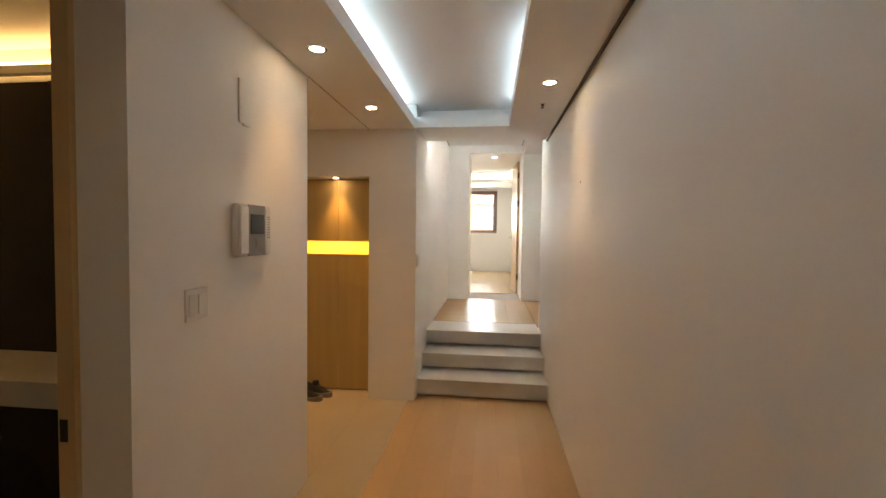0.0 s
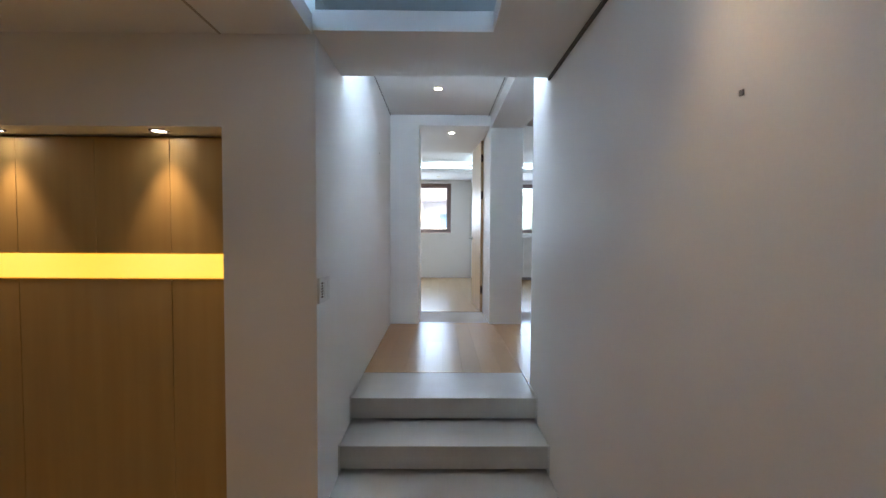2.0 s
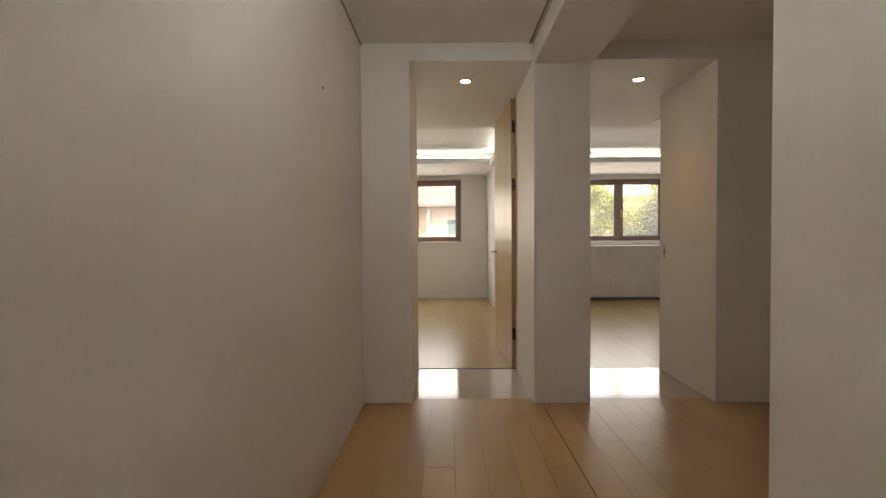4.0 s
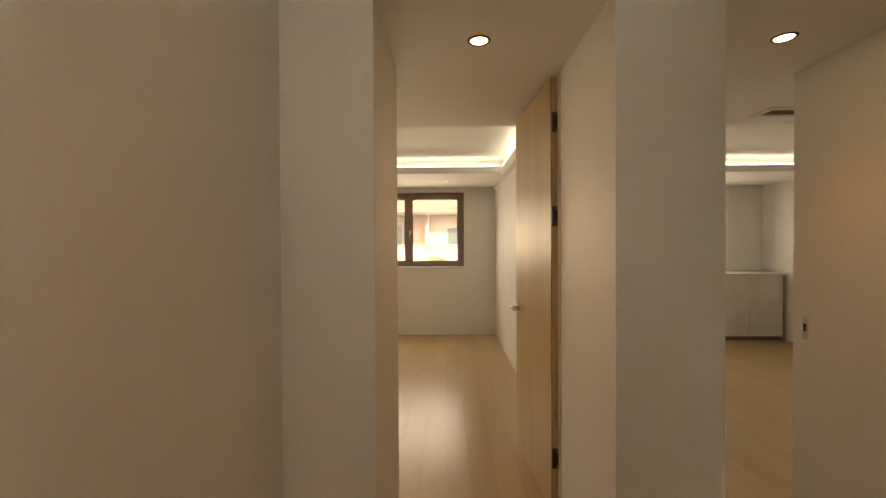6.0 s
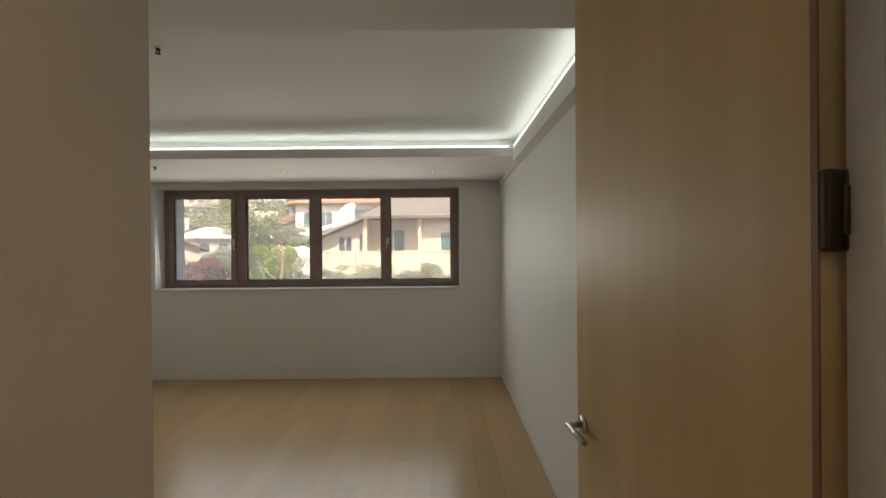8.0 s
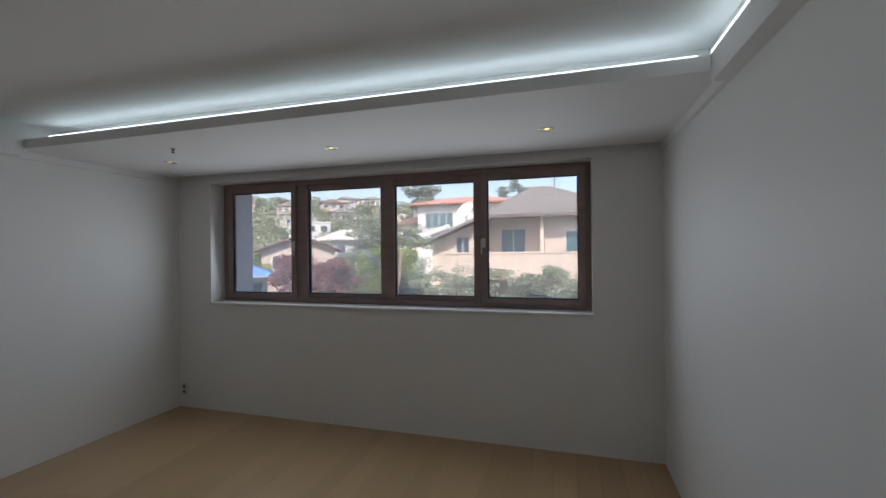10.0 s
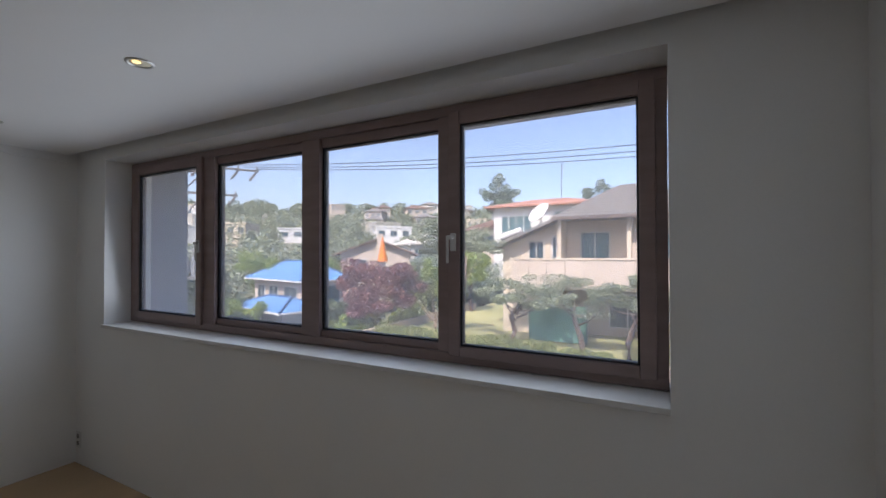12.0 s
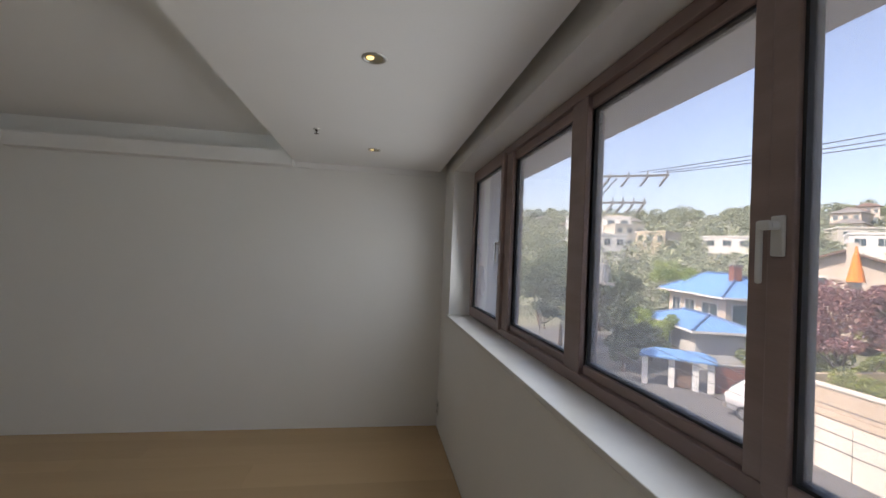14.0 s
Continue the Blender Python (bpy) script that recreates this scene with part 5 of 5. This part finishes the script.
# ---- utility pole and cables ----
def pole():
    t = root("utility_pole", (-19.3, 22.3, -4.2), "concrete utility pole with crossarms and a transformer", "utility pole")
    bm = bmesh.new()
    bm_cyl(bm, (0, 0, 0), (0, 0, 10.8), 0.18, 0.11, n=14)
    part("shaft", bm, POLE, t, smooth=True)
    for z, w, x in ((10.4, 1.9, 1.35), (9.1, 1.35, 0.95)):
        arm = block("crossarm", (x - w, -0.05, z), (x + w, 0.05, z + 0.1), POLE, t)
        arm.matrix_local = pose(0, 0, 0, 0, 0, 62)
        for k in range(4):
            bm = bmesh.new()
            xx = x - w + 1.2 + k * (2 * w - 1.3) / 3
            bm_cyl(bm, (xx, 0, z + 0.1), (xx, 0, z + 0.3), 0.05, 0.03, n=8)
            bm_cyl(bm, (xx, 0, z), (xx - 0.32, 0.1, z - 0.45), 0.055, 0.04, n=8)
            for q in range(3):
                c = Vector((xx, 0, z)).lerp(Vector((xx - 0.32, 0.1, z - 0.45)), 0.3 + 0.25 * q)
                bm_cyl(bm, c, c + Vector((-0.03, 0.01, -0.042)), 0.085, n=10)
            o = part("insulator", bm, GREYPLASTIC, t)
            o.matrix_local = pose(0, 0, 0, 0, 0, 62)
    for z0, z1, x in ((9.3, 10.35, 0.95), (8.1, 9.05, 0.8)):
        bm = bmesh.new()
        bm_cyl(bm, (0.1, 0, z0), (x, 0, z1), 0.035, n=8)
        part("brace", bm, POLE, t).matrix_local = pose(0, 0, 0, 0, 0, 62)
    for x in (-0.5, 0.0, 0.5):
        bm = bmesh.new()
        bm_cyl(bm, (x, -0.42, 5.28), (x, -0.42, 6.1), 0.21, n=18)
        bm_cyl(bm, (x, -0.42, 6.1), (x, -0.42, 6.16), 0.23, 0.17, n=18)
        for k in range(6):
            a = radians(15 + 60 * k)
            bm_box(bm, (x + 0.2 * math.cos(a) - 0.02, -0.44 + 0.2 * math.sin(a), 5.4), (x + 0.26 * math.cos(a) + 0.02, -0.40 + 0.26 * math.sin(a), 6.0))
        can = part("transformer", bm, CANGREY, t, "grey steel transformer can")
        can.matrix_local = pose(0, 0, 0, 0, 0, 62)
        for k in (-0.1, 0.1):
            bm = bmesh.new()
            bm_cyl(bm, (x + k, -0.42, 6.16), (x + k, -0.42, 6.40), 0.045, 0.03, n=8)
            part("bushing", bm, GREYPLASTIC, can)
    block("bracket", (-1.0, -0.7, 5.15), (1.0, 0.1, 5.275), POLE, t).matrix_local = pose(0, 0, 0, 0, 0, 62)
    for z in (3.2, 3.9, 4.3, 2.6):
        block("bracket", (-0.45, -0.06, z), (0.45, 0.06, z + 0.08), POLE, t)


pole()


def cable(a, b, sag, r, label):
    t = tagged(new("cable"), label, "cable", "overhead cables")
    a, b = Vector(a), Vector(b)
    t.location = a
    bm = bmesh.new()
    pts = [(b - a) * (i / 24) + Vector((0, 0, -4 * sag * (i / 24) * (1 - i / 24))) for i in range(25)]
    limb(bm, pts, r, r, 6)
    part("strand", bm, WIRE, t)


for i, z in enumerate((8.0, 7.55, 7.2)):
    cable((-18.35 + 0.3 * i, 24.0 + 0.5 * i, 6.42 - 0.04 * i), (14, 34.3 - i * 0.3, z), 0.75, 0.018, "black overhead power cable")
for i in range(4):
    cable((-18.9, 22.4, -0.4 - 0.5 * i), (-6.0 + 3 * i, 24.0 + 0.2 * i, -1.6 - 0.35 * i), 0.25, 0.014, "black overhead telephone cable")
cable((-18.9, 22.4, 0.3), (-32, 30, 0.6), 0.3, 0.02, "black overhead telephone cable")


# ---- farther houses and woods ----
def tent():
    t = root("parasol", (-23.4, 43.5, 1.2), "folded bright orange parasol by the brown house", "parasol")
    bm = bmesh.new()
    bm_cyl(bm, (0, 0, -1.2), (0, 0, 0.4), 0.04, n=8)
    part("mast", bm, POLE, t)
    bm = bmesh.new()
    bm_cyl(bm, (0, 0, 0.2), (0, 0, 2.6), 0.5, 0.04, n=14)
    part("canopy", bm, mat("orange_cloth", (0.75, 0.22, 0.03), rough=0.8), t, "orange cloth")


tent()


def gable_house():
    """House whose gable end faces local -y, with two roof slabs."""
    t = root("house", (-28.3, 49.0, -3.0), "brown-roofed gabled house with a pinkish wall", "house", turn=37)
    bm = bmesh.new()
    prof = [(-3.6, 0), (3.6, 0), (3.6, 5.2), (0, 6.55), (-3.6, 5.2)]
    A = [bm.verts.new((x, -3, z)) for x, z in prof]
    B = [bm.verts.new((x, 3.5, z)) for x, z in prof]
    bm.faces.new(A)
    bm.faces.new(list(reversed(B)))
    for k in range(5):
        bm.faces.new((A[k], B[k], B[(k + 1) % 5], A[(k + 1) % 5]))
    part("wall", bm, PINKRENDER, t)
    for s in (-1, 1):
        bm = bmesh.new()
        pts = [(0, 6.56), (s * 4.4, 4.91), (s * 4.4, 5.08), (0, 6.74)]
        A = [bm.verts.new((x, -3.6, z)) for x, z in pts]
        B = [bm.verts.new((x, 4.0, z)) for x, z in pts]
        bm.faces.new(A)
        bm.faces.new(list(reversed(B)))
        for k in range(4):
            bm.faces.new((A[k], B[k], B[(k + 1) % 4], A[(k + 1) % 4]))
        part("roof_slope", bm, ROOFBROWN, t)
    block("chimney", (0.1, -3.62, 4.4), (0.75, -3.01, 7.2), PINKRENDER, t)
    house_window(t, (-2.6, -3, 3.2), (-0.9, -3, 4.6), DARKGLASS, 1)
    return t


gable_house()
apt = plain_house((-106, 71, 2), 58, 16, 9, 11.5, WHITERENDER, WHITERENDER, "white apartment block on the slope", flat=True, wins=5, storeys=4)
plain_house((-79, 88, 2), 42, 12, 8, 6.2, WHITERENDER, WHITERENDER, "white flat-roofed house on the slope", flat=True, wins=4, storeys=2)
rng = np.random.default_rng(5)
WALLS = (WHITERENDER, PINKRENDER, PALEWALL, BEIGE)
ROOFS = (ROOFGREY, ROOFBROWN, ROOFGREY, PALEWALL)
for k in range(36):
    a = radians(rng.uniform(92, 163))
    r = rng.uniform(62, 215)
    x, y = r * math.cos(a), 12 + r * math.sin(a)
    if r < 75 and a < radians(115):
        continue
    w = rng.uniform(5, 9.5)
    fl = rng.random() < 0.45
    wl = WALLS[rng.integers(0, 4)]
    plain_house((x, y, ground_z(x, y)), math.degrees(a) - 90 + rng.uniform(-25, 25), w, rng.uniform(6, 9), rng.uniform(3.0, 6.0), wl if fl else ROOFS[rng.integers(0, 4)], wl,
                "distant house among the trees on the hill", rise=1.7, wins=3, storeys=1 if rng.random() < 0.5 else 2, flat=fl, group="hill houses")

# woods on the hill: one mass of leaves
verts, faces = [], []
for k in range(640):
    a = radians(rng.uniform(70, 172))
    r = 44 + 200 * rng.random() ** 0.9
    x, y = r * math.cos(a), 12 + r * math.sin(a)
    if (-20 < x < 20 and y < 64) or (r < 60 and x > -33):
        continue
    s = rng.uniform(1.8, 3.6)
    z = ground_z(x, y) + s * 0.7
    leaves_into(verts, faces, (x, y, z), (s, s, s * rng.uniform(0.8, 1.3)), 270, 0.26 + r * 0.0014, rng)
# colour lifted too, to put distance haze into the woods
WOODS = mat("woodland_leaves", (0.35, 0.38, 0.25), (0.26, 0.295, 0.20), rough=0.8, scale=0.06, per_island=0.4, leaf=0.45)
tagged(new("woodland", leaf_mesh("woodland", verts, faces, WOODS)), "green woods covering the hillside between houses", "woods", kind="stuff")


# ---- floor planks, laid last ----
PLANKS = {}


def plank_mesh(w, l):
    key = (round(w, 3), round(l, 3))
    if key not in PLANKS:
        bm = bmesh.new()
        b = 0.0001
        v = [bm.verts.new((x, y, -0.0115)) for x, y in ((0, 0), (w, 0), (w, l), (0, l))]
        m = [bm.verts.new((x, y, -0.0012)) for x, y in ((0, 0), (w, 0), (w, l), (0, l))]
        u = [bm.verts.new((x, y, 0)) for x, y in ((b, b), (w - b, b), (w - b, l - b), (b, l - b))]
        bm.faces.new(u)
        for A, B in ((v, m), (m, u)):
            for k in range(4):
                bm.faces.new((A[k], A[(k + 1) % 4], B[(k + 1) % 4], B[k]))
        PLANKS[key] = mesh_of(bm, "plank", OAK)
    return PLANKS[key]


def lay(floor, x0, x1, y0, y1, z, seed, w=0.155, length=1.82):
    """Planks along y, in rows with staggered ends."""
    rng = random.Random(seed)
    gap = 0.0006
    n = max(1, round((x1 - x0) / w))
    w = (x1 - x0) / n
    for i in range(n):
        y = y0
        first = length * rng.choice((0.2, 0.35, 0.5, 0.65, 0.8, 1.0))
        while y < y1 - 0.01:
            l = min(first, y1 - y)
            if y1 - y - l < 0.15:
                l = y1 - y
            ob = new("plank", plank_mesh(w - gap, l - gap))
            ob.location = (x0 + i * w, y, z)
            ob.parent = floor
            y += l
            first = length


def slabs(floor, x0, x1, y0, y1, w, l):
    """Square-laid stone slabs with fine joints."""
    nx, ny = max(1, round((x1 - x0) / w)), max(1, round((y1 - y0) / l))
    w, l = (x1 - x0) / nx, (y1 - y0) / ny
    bm = bmesh.new()
    bm_box(bm, (0, 0, -0.011), (w - 0.0005, l - 0.0005, 0), 0.0003, 1)
    me = mesh_of(bm, "slab", ENTRYSTONE)
    for i in range(nx):
        for k in range(ny):
            ob = new("slab", me)
            ob.location = (x0 + i * w, y0 + k * l, 0)
            ob.parent = floor


lay(floor_lower, -0.553, 0.704, -1.6, 4.248, 0.0, 1)
slabs(floor_entry, -2.598, -0.9325, 2.782, 4.246, 0.83, 0.732)
slabs(floor_border, -0.9305, -0.556, -1.6, 4.078, 0.3745, 1.42)
lay(floor_hall, -0.498, 0.702, 5.302, 7.099, UP, 2)
lay(floor_hall, 0.706, 3.198, 5.02, 7.099, UP, 3)
lay(floor_bed, -3.638, 0.828, 7.808, 12.223, UP, 4)
lay(floor_study, 1.035, 4.998, 7.808, 11.78, UP, 5)
